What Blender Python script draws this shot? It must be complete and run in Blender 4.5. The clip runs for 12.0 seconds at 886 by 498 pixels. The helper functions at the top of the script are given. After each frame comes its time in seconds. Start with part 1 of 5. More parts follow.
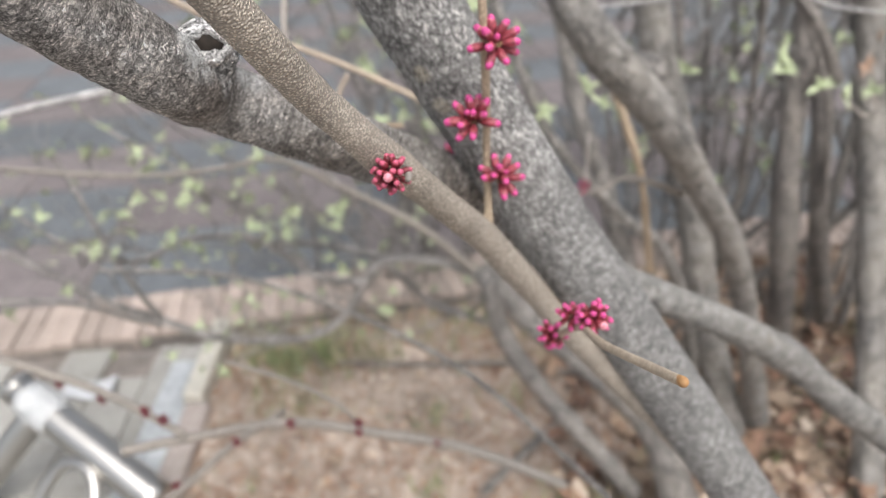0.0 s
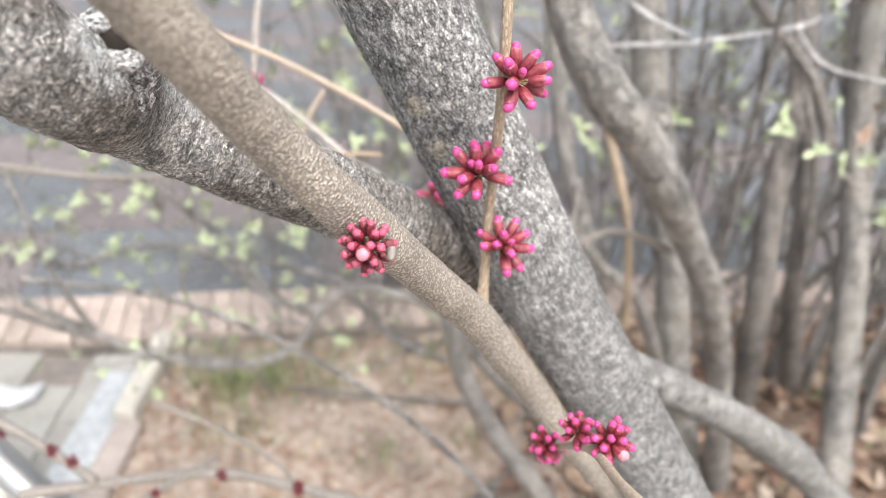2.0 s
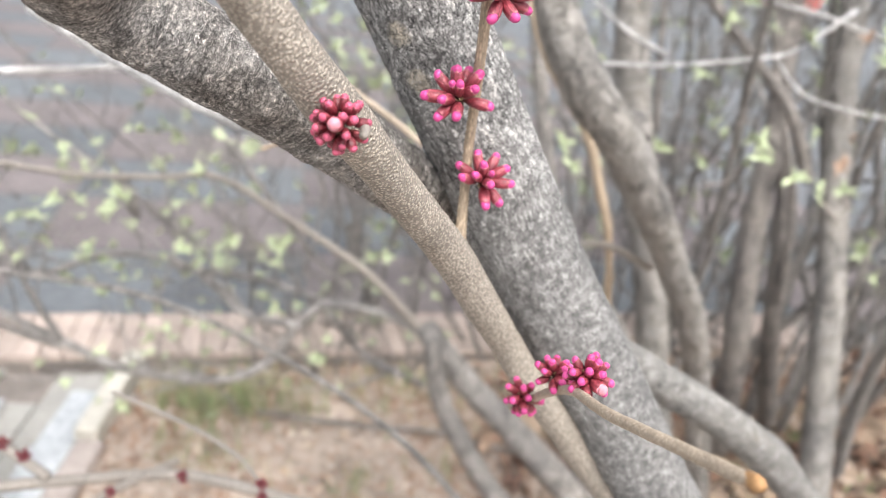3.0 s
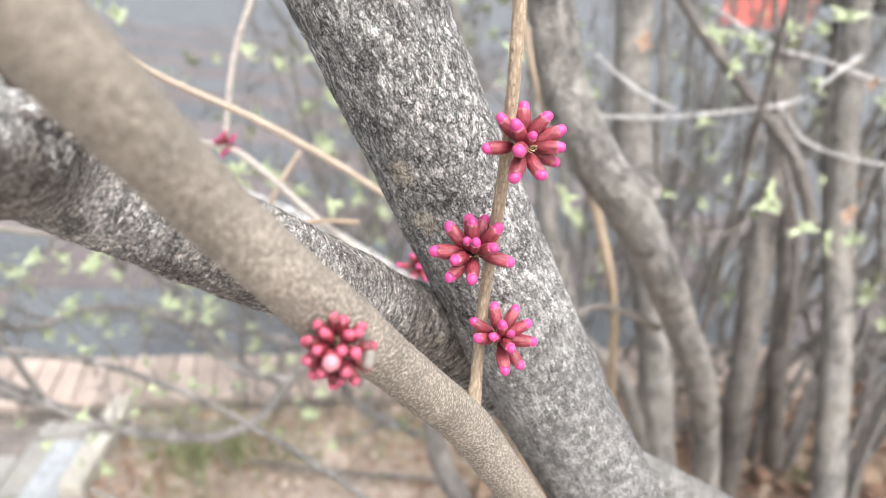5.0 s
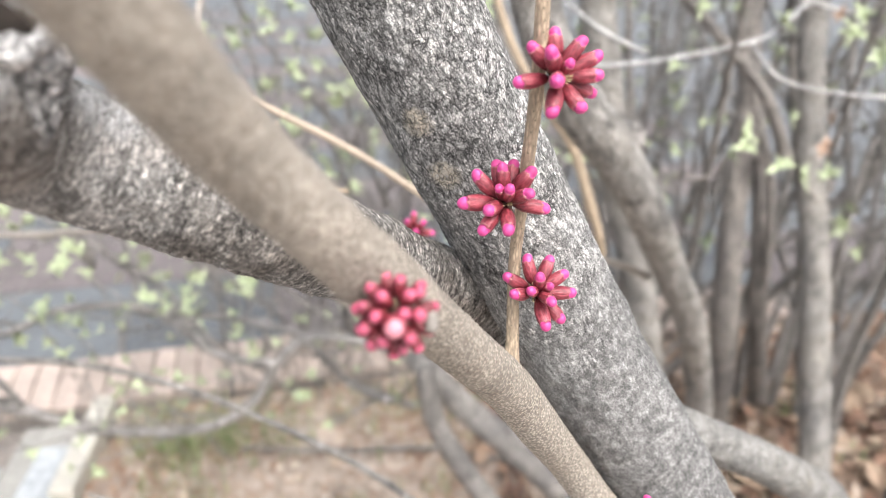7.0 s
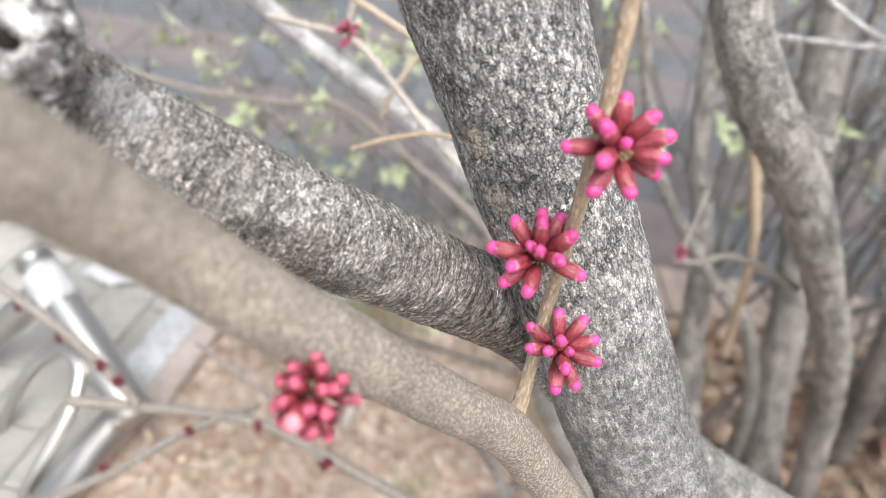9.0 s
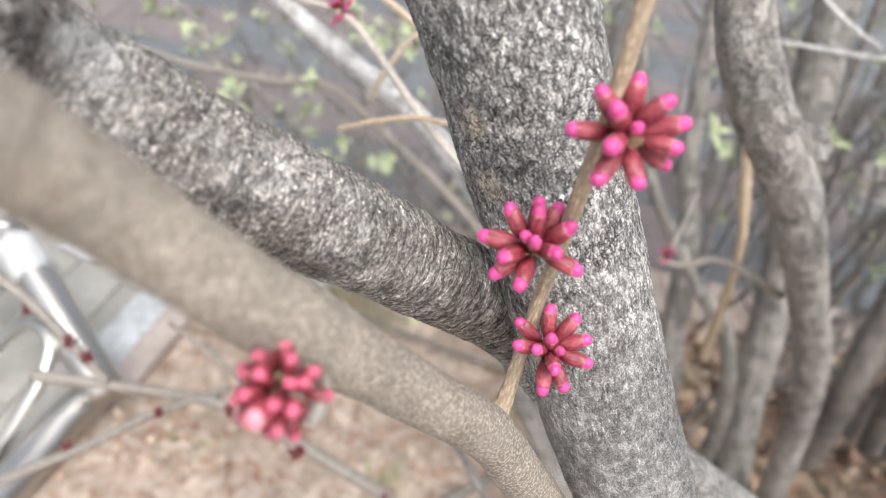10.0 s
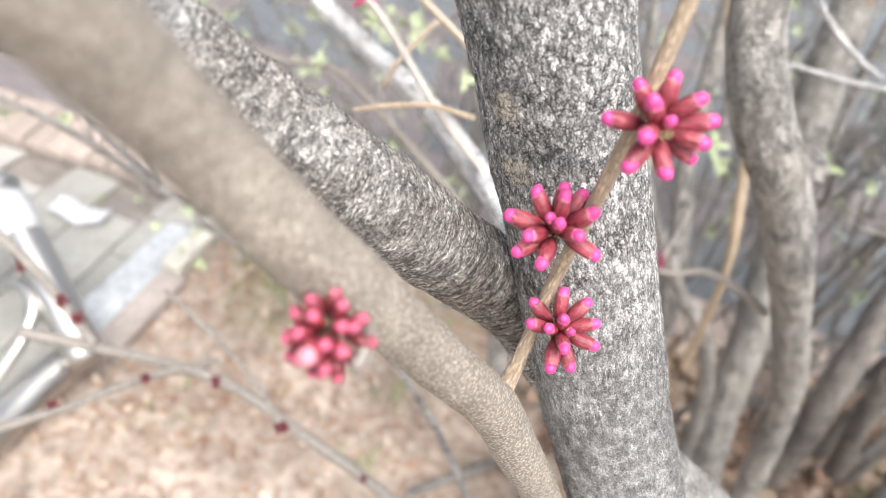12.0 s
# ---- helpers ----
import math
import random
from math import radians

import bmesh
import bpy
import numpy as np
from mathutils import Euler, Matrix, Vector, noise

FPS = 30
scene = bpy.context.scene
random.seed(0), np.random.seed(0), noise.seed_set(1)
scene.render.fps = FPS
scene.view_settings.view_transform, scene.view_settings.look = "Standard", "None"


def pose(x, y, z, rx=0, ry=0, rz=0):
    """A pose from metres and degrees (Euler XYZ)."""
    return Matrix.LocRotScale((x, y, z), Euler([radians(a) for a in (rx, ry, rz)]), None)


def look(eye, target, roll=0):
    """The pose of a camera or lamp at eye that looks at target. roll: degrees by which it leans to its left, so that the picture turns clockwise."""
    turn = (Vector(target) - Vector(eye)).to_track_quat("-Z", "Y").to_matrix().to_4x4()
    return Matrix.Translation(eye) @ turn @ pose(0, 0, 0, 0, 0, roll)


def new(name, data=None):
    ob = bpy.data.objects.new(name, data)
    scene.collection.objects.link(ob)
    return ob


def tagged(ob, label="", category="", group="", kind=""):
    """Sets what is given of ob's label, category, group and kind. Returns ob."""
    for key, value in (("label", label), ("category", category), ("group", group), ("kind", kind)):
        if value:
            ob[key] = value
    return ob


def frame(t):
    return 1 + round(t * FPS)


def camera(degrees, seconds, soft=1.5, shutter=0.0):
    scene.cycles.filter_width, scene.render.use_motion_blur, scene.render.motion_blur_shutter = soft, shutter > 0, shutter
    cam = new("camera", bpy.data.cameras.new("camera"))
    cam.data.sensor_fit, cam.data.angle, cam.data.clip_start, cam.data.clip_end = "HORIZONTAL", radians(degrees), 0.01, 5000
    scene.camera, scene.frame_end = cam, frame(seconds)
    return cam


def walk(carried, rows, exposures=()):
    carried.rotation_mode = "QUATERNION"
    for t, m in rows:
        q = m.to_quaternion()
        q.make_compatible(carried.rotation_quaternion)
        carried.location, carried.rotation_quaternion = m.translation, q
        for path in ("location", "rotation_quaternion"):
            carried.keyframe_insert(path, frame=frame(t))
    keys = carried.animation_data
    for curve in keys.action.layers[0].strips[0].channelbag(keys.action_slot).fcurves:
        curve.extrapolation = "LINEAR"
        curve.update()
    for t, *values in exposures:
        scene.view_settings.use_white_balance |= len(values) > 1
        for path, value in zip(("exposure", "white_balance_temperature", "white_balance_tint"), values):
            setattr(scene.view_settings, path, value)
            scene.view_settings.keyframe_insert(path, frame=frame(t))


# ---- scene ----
cam = camera(67.6, 12.0, soft=0.75)
cam.data.dof.use_dof = True
cam.data.dof.focus_distance = 0.184
cam.data.dof.aperture_fstop = 9.4
PATH = [
    (0, (0.058, 0.032, 1.041), (-0.026, 1.737, -0.001), -1.6),
    (0.5, (0.044, 0.081, 1.035), (0.042, 1.807, 0.026), 2.6),
    (1, (0.044, 0.103, 1.049), (0.056, 1.849, 0.073), 3.6),
    (1.5, (0.040, 0.100, 1.044), (0.055, 1.844, 0.065), 4.4),
    (2, (0.047, 0.099, 1.026), (0.072, 1.838, 0.039), 5.4),
    (2.5, (0.046, 0.094, 1.011), (0.118, 1.896, 0.147), 7.4),
    (3, (0.053, 0.088, 0.988), (0.119, 1.890, 0.124), 8.0),
    (3.2, (0.055, 0.093, 0.978), (0.144, 1.906, 0.138), 8.3),
    (4.8, (0.035, 0.127, 1.010), (0.166, 1.983, 0.278), 8.5),
    (5, (0.043, 0.134, 1.015), (0.122, 1.962, 0.207), 7.6),
    (5.5, (0.037, 0.139, 1.012), (0.106, 1.970, 0.211), 7.7),
    (6, (0.037, 0.137, 1.027), (-0.036, 1.923, 0.130), 3.8),
    (6.5, (0.033, 0.162, 1.014), (0.195, 1.964, 0.163), 5.9),
    (7, (0.028, 0.147, 1.003), (0.205, 1.934, 0.122), 4.0),
    (7.5, (0.047, 0.135, 1.006), (-0.095, 1.896, 0.069), 0.3),
    (9.3, (0.057, 0.182, 1.031), (-0.176, 1.769, -0.165), 12.9),
    (9.5, (0.056, 0.184, 1.027), (-0.163, 1.771, -0.169), 13.7),
    (10, (0.055, 0.183, 1.022), (-0.143, 1.778, -0.168), 15.4),
    (10.5, (0.047, 0.190, 1.031), (-0.067, 1.683, -0.295), 18.9),
    (11, (0.045, 0.190, 1.024), (0.001, 1.662, -0.329), 22.7),
    (11.5, (0.047, 0.191, 1.022), (0.009, 1.693, -0.297), 23.1),
    (12, (0.049, 0.172, 1.020), (-0.106, 1.773, -0.168), 20.9),
]
EXPOSURES = [(0.0, 0.7), (0.5, 0.72), (1.0, 0.72), (1.5, 1.06), (2.0, 1.2), (2.5, 1.22), (3.0, 1.22), (5.0, 1.25), (6.0, 1.27), (6.5, 1.17), (7.0, 1.3), (7.5, 1.42), (9.5, 0.97), (10.5, 1.07), (11.0, 1.13), (11.5, 1.18), (12.0, 1.31)]
walk(cam, [(t, look(eye, target, roll)) for t, eye, target, roll in PATH], EXPOSURES)

# ---- light: bright overcast sky with a wide, weak sun ----
SUN_ELEVATION, SUN_TURN = radians(60), radians(155)
world = bpy.data.worlds.new("sky")
scene.world = world
world.use_nodes = True
wn = world.node_tree.nodes
sky = wn.new("ShaderNodeTexSky")
sky.sky_type = "NISHITA"
sky.sun_disc = False
sky.sun_elevation = SUN_ELEVATION
sky.sun_rotation = SUN_TURN
sky.dust_density = 6.0
soften = wn.new("ShaderNodeHueSaturation")
soften.inputs["Saturation"].default_value = 0.42
world.node_tree.links.new(sky.outputs[0], soften.inputs["Color"])
world.node_tree.links.new(soften.outputs[0], wn["Background"].inputs[0])
wn["Background"].inputs[1].default_value = 0.15
sun = new("sun", bpy.data.lights.new("sun", "SUN"))
sun.data.energy = 0.85
sun.data.angle = radians(45)
sun.data.color = (0.94, 0.97, 1.0)
sun.matrix_world = look((math.sin(SUN_TURN) * math.cos(SUN_ELEVATION) * 9, math.cos(SUN_TURN) * math.cos(SUN_ELEVATION) * 9, math.sin(SUN_ELEVATION) * 9), (0, 0, 0))


# ---- materials ----
def material(name):
    m = bpy.data.materials.new(name)
    m.use_nodes = True
    return m, m.node_tree.nodes, m.node_tree.links, m.node_tree.nodes["Principled BSDF"]


def ramp(nodes, links, source, stops):
    r = nodes.new("ShaderNodeValToRGB")
    e = r.color_ramp.elements
    while len(e) < len(stops):
        e.new(0.5)
    for i, (at, c) in enumerate(stops):
        e[i].position = at
        e[i].color = (*c, 1) if len(c) == 3 else (c[0], c[0], c[0], 1)
    links.new(source, r.inputs[0])
    return r.outputs[0]


def mixed(nodes, links, a, b, factor, mode="MIX"):
    n = nodes.new("ShaderNodeMix")
    n.data_type = "RGBA"
    n.blend_type = mode
    for value, socket in ((a, n.inputs[6]), (b, n.inputs[7]), (factor, n.inputs[0])):
        if isinstance(value, (int, float)):
            socket.default_value = value
        elif isinstance(value, tuple):
            socket.default_value = (*value, 1)
        else:
            links.new(value, socket)
    return n.outputs[2]


def coords(nodes, links, scale=(1, 1, 1)):
    c = nodes.new("ShaderNodeTexCoord")
    mp = nodes.new("ShaderNodeMapping")
    mp.inputs["Scale"].default_value = scale
    links.new(c.outputs["Object"], mp.inputs["Vector"])
    return mp.outputs[0]


def noise_tex(nodes, links, vector, scale, detail=4, rough=0.6):
    n = nodes.new("ShaderNodeTexNoise")
    n.inputs["Scale"].default_value = scale
    n.inputs["Detail"].default_value = detail
    n.inputs["Roughness"].default_value = rough
    links.new(vector, n.inputs["Vector"])
    return n.outputs[0]


def cells(nodes, links, vector, scale, feature="F1"):
    n = nodes.new("ShaderNodeTexVoronoi")
    n.feature = feature
    n.inputs["Scale"].default_value = scale
    links.new(vector, n.inputs["Vector"])
    return n.outputs[0]


def bumped(nodes, links, shader, height, distance, strength=1.0):
    b = nodes.new("ShaderNodeBump")
    b.inputs["Distance"].default_value = distance
    b.inputs["Strength"].default_value = strength
    links.new(height, b.inputs["Height"])
    links.new(b.outputs[0], shader.inputs["Normal"])


def along(nodes, links, scale=(1, 1, 1)):
    """Places on a limb as if it were straight: across, across, and along its run, in metres."""
    c = nodes.new("ShaderNodeAttribute")
    c.attribute_name = "along"
    mp = nodes.new("ShaderNodeMapping")
    mp.inputs["Scale"].default_value = scale
    links.new(c.outputs["Vector"], mp.inputs["Vector"])
    return mp.outputs[0]


def grey_bark(name, dark, mid, light, fine, pale_patch=True, stretch=0.45, fissures=0.6, smooth_to=None):
    """Grey bark: lichen chips, fissures that run with the stretch, broad blotches, pale worn patches; fine: flecks per metre. Up to the run smooth_to the bark is smooth and mottled."""
    m, n, l, p = material(name)
    v = along(n, l, (1.0, 1.0, 0.75))
    w = along(n, l, (1.0, 1.0, stretch))
    flecks = noise_tex(n, l, v, fine, 3, 0.6)
    chips = noise_tex(n, l, v, fine * 0.62, 4, 0.7)
    wind = noise_tex(n, l, w, fine * 0.34, 5, 0.68)
    blotch = noise_tex(n, l, v, fine * 0.085, 4, 0.62)
    broad = noise_tex(n, l, v, fine * 0.03, 3, 0.6)
    low = tuple(a * 0.45 + b * 0.55 for a, b in zip(dark, mid))
    high = tuple(a * 0.62 + b * 0.38 for a, b in zip(mid, light))
    base = ramp(n, l, flecks, [(0.32, low), (0.46, tuple(c * 0.92 for c in mid)), (0.56, tuple(c * 1.06 for c in mid)), (0.68, high)])
    grit = noise_tex(n, l, v, fine * 2.1, 2, 0.5)
    base = mixed(n, l, base, ramp(n, l, grit, [(0.37, (0.4,)), (0.46, (0.95,)), (0.58, (1.1,)), (0.66, (1.75,))]), 1.0, "MULTIPLY")
    base = mixed(n, l, base, light, ramp(n, l, chips, [(0.585, (0.0,)), (0.63, (0.68,))]))
    base = mixed(n, l, base, ramp(n, l, blotch, [(0.34, (0.7,)), (0.5, (1.0,)), (0.66, (1.2,))]), 1.0, "MULTIPLY")
    base = mixed(n, l, base, ramp(n, l, broad, [(0.3, (0.74, 0.74, 0.75)), (0.7, (1.2, 1.17, 1.12))]), 1.0, "MULTIPLY")
    if pale_patch:
        where = mixed(n, l, ramp(n, l, broad, [(0.57, (0.0,)), (0.65, (1.0,))]), ramp(n, l, wind, [(0.5, (0.0,)), (0.57, (0.75,))]), 1.0, "MULTIPLY")
        base = mixed(n, l, base, tuple(min(1, c * f) for c, f in zip(light, (0.96, 0.89, 0.79))), where)
    crack = ramp(n, l, wind, [(0.36, (0.22,)), (0.41, (0.5,)), (0.455, (1.0,)), (0.487, (1.0,)), (0.5, (0.35,)), (0.513, (1.0,))])
    base = mixed(n, l, base, crack, fissures, "MULTIPLY")
    relief = mixed(n, l, mixed(n, l, flecks, chips, 0.5), crack, 0.55)
    if smooth_to is not None:
        cross = along(n, l, (1.0, 1.0, 1.15))
        mottle = noise_tex(n, l, cross, 95, 6, 0.66)
        fleck = noise_tex(n, l, cross, 620, 4, 0.7)
        skin = ramp(n, l, mottle, [(0.36, tuple(c * 0.33 for c in mid)), (0.44, tuple(c * 0.62 for c in mid)), (0.55, tuple(c * 0.8 for c in mid)), (0.64, tuple(c * 1.35 for c in mid))])
        skin = mixed(n, l, skin, ramp(n, l, fleck, [(0.36, (0.42,)), (0.48, (1.0,)), (0.6, (1.2,)), (0.66, (2.0,))]), 1.0, "MULTIPLY")
        c = n.new("ShaderNodeSeparateXYZ")
        l.new(along(n, l), c.inputs[0])
        edge = n.new("ShaderNodeMath")
        edge.operation = "MULTIPLY_ADD"
        l.new(blotch, edge.inputs[0])
        edge.inputs[1].default_value = -0.22
        l.new(c.outputs[2], edge.inputs[2])
        past = n.new("ShaderNodeMapRange")
        l.new(edge.outputs[0], past.inputs[0])
        past.inputs[1].default_value = smooth_to - 0.11 - 0.035
        past.inputs[2].default_value = smooth_to - 0.11 + 0.035
        past.inputs[3].default_value = 0.42
        past.inputs[4].default_value = 1.0
        base = mixed(n, l, skin, base, past.outputs[0])
        relief = mixed(n, l, fleck, relief, ramp(n, l, past.outputs[0], [(0.3, (0.55,)), (1.0, (1.0,))]))
    l.new(base, p.inputs["Base Color"])
    p.inputs["Roughness"].default_value = 0.85
    p.inputs["Specular IOR Level"].default_value = 0.25
    bumped(n, l, p, relief, 1.5 / fine, 1.0)
    return m


def plates(nodes, links, vector, scale, feature):
    """Cells of bark: the tone of each plate, or how far a place is from the cracks between them."""
    n = nodes.new("ShaderNodeTexVoronoi")
    n.feature = feature
    mp = nodes.new("ShaderNodeMapping")
    mp.inputs["Scale"].default_value = scale
    links.new(vector, mp.inputs["Vector"])
    n.inputs["Scale"].default_value = 1.0
    links.new(mp.outputs[0], n.inputs["Vector"])
    return n.outputs["Distance"] if feature == "DISTANCE_TO_EDGE" else n.outputs["Color"]


def warped(nodes, links, vector, scale, amount):
    """The same places, pushed about by noise, in metres."""
    k = nodes.new("ShaderNodeTexNoise")
    k.inputs["Scale"].default_value = scale
    k.inputs["Detail"].default_value = 3
    links.new(vector, k.inputs["Vector"])
    off = nodes.new("ShaderNodeVectorMath")
    off.operation = "MULTIPLY_ADD"
    links.new(k.outputs["Color"], off.inputs[0])
    off.inputs[1].default_value = (amount,) * 3
    links.new(vector, off.inputs[2])
    return off.outputs[0]


def near(nodes, links, centre, radius, ragged):
    """1 inside a ragged patch round a place, 0 outside it."""
    far = nodes.new("ShaderNodeVectorMath")
    far.operation = "DISTANCE"
    links.new(warped(nodes, links, coords(nodes, links), 130, ragged), far.inputs[0])
    far.inputs[1].default_value = tuple(c + ragged * 0.5 for c in centre)
    r = nodes.new("ShaderNodeMapRange")
    links.new(far.outputs["Value"], r.inputs[0])
    r.inputs[1].default_value, r.inputs[2].default_value = radius * 0.7, radius * 1.3
    r.inputs[3].default_value, r.inputs[4].default_value = 1.0, 0.0
    return r.outputs[0]


def fissured_bark(name, dark, mid, light, across, lengthwise, patches=(), smooth_to=None, rings_to=None, broad_low=(0.78, 0.775, 0.77), contrast=0.85):
    """Grey bark of small flaky plates with a net of dark cracks between them; across, lengthwise: plates per metre round and along the limb.
    patches: (centre, radius, colour) of worn or crusted places; up to the run smooth_to the plates close up; up to rings_to folds run round the limb."""
    m, n, l, p = material(name)
    v = along(n, l)
    w = warped(n, l, v, across * 0.8, 2.6 / across)
    scale = (across, across, lengthwise)
    tone = plates(n, l, w, scale, "F1")
    edge = plates(n, l, w, scale, "DISTANCE_TO_EDGE")
    fine_scale = tuple(c * 2.3 for c in scale)
    fine_tone = plates(n, l, w, fine_scale, "F1")
    fine_edge = plates(n, l, w, fine_scale, "DISTANCE_TO_EDGE")
    blotch = noise_tex(n, l, v, 95, 4, 0.62)
    broad = noise_tex(n, l, along(n, l, (1, 1, 0.6)), 34, 3, 0.6)
    grit = noise_tex(n, l, v, across * 3.2, 3, 0.6)
    low = tuple(a * 0.3 + b * 0.7 for a, b in zip(dark, mid))
    base = ramp(n, l, tone, [(0.1, low), (0.5, mid), (0.78, tuple(c * 1.16 for c in mid)), (0.92, light)])
    base = mixed(n, l, base, ramp(n, l, fine_tone, [(0.15, (0.72,)), (0.5, (1.0,)), (0.85, (1.3,))]), 1.0, "MULTIPLY")
    worms = noise_tex(n, l, along(n, l, (1, 1, lengthwise / across)), across * 0.95, 4, 0.62)
    strokes = ramp(n, l, worms, [(0.40, (0.9,)), (0.445, (0.3,)), (0.475, (0.3,)), (0.495, (1.0,)), (0.55, (1.0,)), (0.575, (1.75,)), (0.60, (1.75,)), (0.63, (1.05,))])
    base = mixed(n, l, base, strokes, contrast, "MULTIPLY")
    base = mixed(n, l, base, ramp(n, l, grit, [(0.36, (0.62,)), (0.5, (1.0,)), (0.64, (1.38,))]), 1.0, "MULTIPLY")
    base = mixed(n, l, base, ramp(n, l, blotch, [(0.36, (0.72,)), (0.5, (1.0,)), (0.64, (1.24,))]), 1.0, "MULTIPLY")
    base = mixed(n, l, base, ramp(n, l, broad, [(0.36, broad_low), (0.64, (1.2, 1.19, 1.18))]), 1.0, "MULTIPLY")
    for centre, radius, colour in patches:
        where = mixed(n, l, near(n, l, centre, radius, radius * 0.9), ramp(n, l, fine_tone, [(0.3, (0.25,)), (0.5, (1.0,))]), 1.0, "MULTIPLY")
        base = mixed(n, l, base, colour, where)
    deep = ramp(n, l, edge, [(0.015, (0.12,)), (0.06, (0.5,)), (0.13, (1.0,))])
    shallow = ramp(n, l, fine_edge, [(0.02, (0.3,)), (0.10, (1.0,))])
    strength = ramp(n, l, noise_tex(n, l, v, 150, 3, 0.6), [(0.36, (0.3,)), (0.58, (1.0,))])
    net = mixed(n, l, mixed(n, l, (1.0, 1.0, 1.0), deep, strength), shallow, 0.55, "MULTIPLY")
    relief = mixed(n, l, mixed(n, l, mixed(n, l, tone, fine_tone, 0.4), strokes, 0.5), net, 0.5)
    z = n.new("ShaderNodeSeparateXYZ")
    l.new(v, z.inputs[0])
    if rings_to is not None:
        folds = noise_tex(n, l, along(n, l, (0.16, 0.16, 1.0)), 620, 3, 0.6)
        line = ramp(n, l, folds, [(0.40, (0.32,)), (0.47, (1.0,)), (0.56, (1.0,)), (0.64, (1.45,))])
        r = n.new("ShaderNodeMapRange")
        l.new(z.outputs[2], r.inputs[0])
        r.inputs[1].default_value, r.inputs[2].default_value = rings_to * 0.75, rings_to * 1.4
        r.inputs[3].default_value, r.inputs[4].default_value = 0.85, 0.35
        base = mixed(n, l, base, line, r.outputs[0], "MULTIPLY")
        relief = mixed(n, l, relief, line, r.outputs[0])
    if smooth_to is not None:
        skin = ramp(n, l, noise_tex(n, l, along(n, l, (1, 1, 1.5)), 210, 6, 0.7), [(0.36, tuple(c * 0.17 for c in mid)), (0.5, tuple(c * 0.34 for c in mid)), (0.62, tuple(c * 0.66 for c in mid))])
        skin = mixed(n, l, skin, ramp(n, l, grit, [(0.34, (0.5,)), (0.5, (1.0,)), (0.66, (1.5,))]), 1.0, "MULTIPLY")
        push = n.new("ShaderNodeMath")
        push.operation = "MULTIPLY_ADD"
        l.new(blotch, push.inputs[0])
        push.inputs[1].default_value = -0.16
        l.new(z.outputs[2], push.inputs[2])
        past = n.new("ShaderNodeMapRange")
        l.new(push.outputs[0], past.inputs[0])
        past.inputs[1].default_value, past.inputs[2].default_value = smooth_to - 0.12, smooth_to - 0.04
        past.inputs[3].default_value, past.inputs[4].default_value = 0.2, 1.0
        base = mixed(n, l, skin, base, past.outputs[0])
        net = mixed(n, l, (1.0, 1.0, 1.0), net, past.outputs[0])
        relief = mixed(n, l, grit, relief, past.outputs[0])
    base = mixed(n, l, base, net, min(1.0, contrast * 1.08), "MULTIPLY")
    l.new(base, p.inputs["Base Color"])
    p.inputs["Roughness"].default_value = 0.8
    p.inputs["Specular IOR Level"].default_value = 0.3
    bumped(n, l, p, relief, 0.75 / across, 1.0)
    return m


def smooth_bark(name, base, dot, fine, beads=1.0, stretch=1.0):
    """Young tan bark with a fine grain, raised strokes across it and darker dots; stretch over 1 runs round the shoot, under 1 along it."""
    m, n, l, p = material(name)
    v = along(n, l, (1.0, 1.0, stretch))
    grain = noise_tex(n, l, v, fine, 4, 0.65)
    broad = noise_tex(n, l, v, fine * 0.05, 3, 0.6)
    c = ramp(n, l, grain, [(0.34, tuple(x * 0.74 for x in base)), (0.5, base), (0.66, tuple(min(1, x * 1.18) for x in base))])
    c = mixed(n, l, c, ramp(n, l, broad, [(0.3, (0.82,)), (0.7, (1.13,))]), 1.0, "MULTIPLY")
    bead = cells(n, l, v, fine * 0.62)
    c = mixed(n, l, c, ramp(n, l, bead, [(0.25, (1 + 0.16 * beads,)), (0.55, (1 - 0.48 * beads,))]), 1.0, "MULTIPLY")
    spots = ramp(n, l, cells(n, l, along(n, l), fine * 0.3), [(0.10, (0.8,)), (0.2, (0.0,))])
    c = mixed(n, l, c, dot, spots)
    l.new(c, p.inputs["Base Color"])
    p.inputs["Roughness"].default_value = 0.62
    bumped(n, l, p, ramp(n, l, bead, [(0.0, (1.0,)), (0.7, (0.0,))]), 0.8 / fine, beads)
    return m


def plain(name, colour, rough=0.6, vary=0.25, scale=200, metal=0.0, bump=0.0, by_object=0.0):
    m, n, l, p = material(name)
    v = coords(n, l)
    k = noise_tex(n, l, v, scale, 5, 0.65)
    k2 = noise_tex(n, l, v, scale * 0.12, 3, 0.6)
    c = ramp(n, l, k, [(0.25, tuple(x * (1 - vary) for x in colour)), (0.75, tuple(min(1, x * (1 + vary)) for x in colour))])
    c = mixed(n, l, c, ramp(n, l, k2, [(0.3, (1 - vary * 0.7,)), (0.7, (1 + vary * 0.5,))]), 1.0, "MULTIPLY")
    if by_object:
        info = n.new("ShaderNodeObjectInfo")
        c = mixed(n, l, c, ramp(n, l, info.outputs["Random"], [(0.0, (1 - by_object,)), (1.0, (1 + by_object,))]), 1.0, "MULTIPLY")
    l.new(c, p.inputs["Base Color"])
    p.inputs["Roughness"].default_value = rough
    p.inputs["Metallic"].default_value = metal
    if bump:
        bumped(n, l, p, k, bump)
    return m


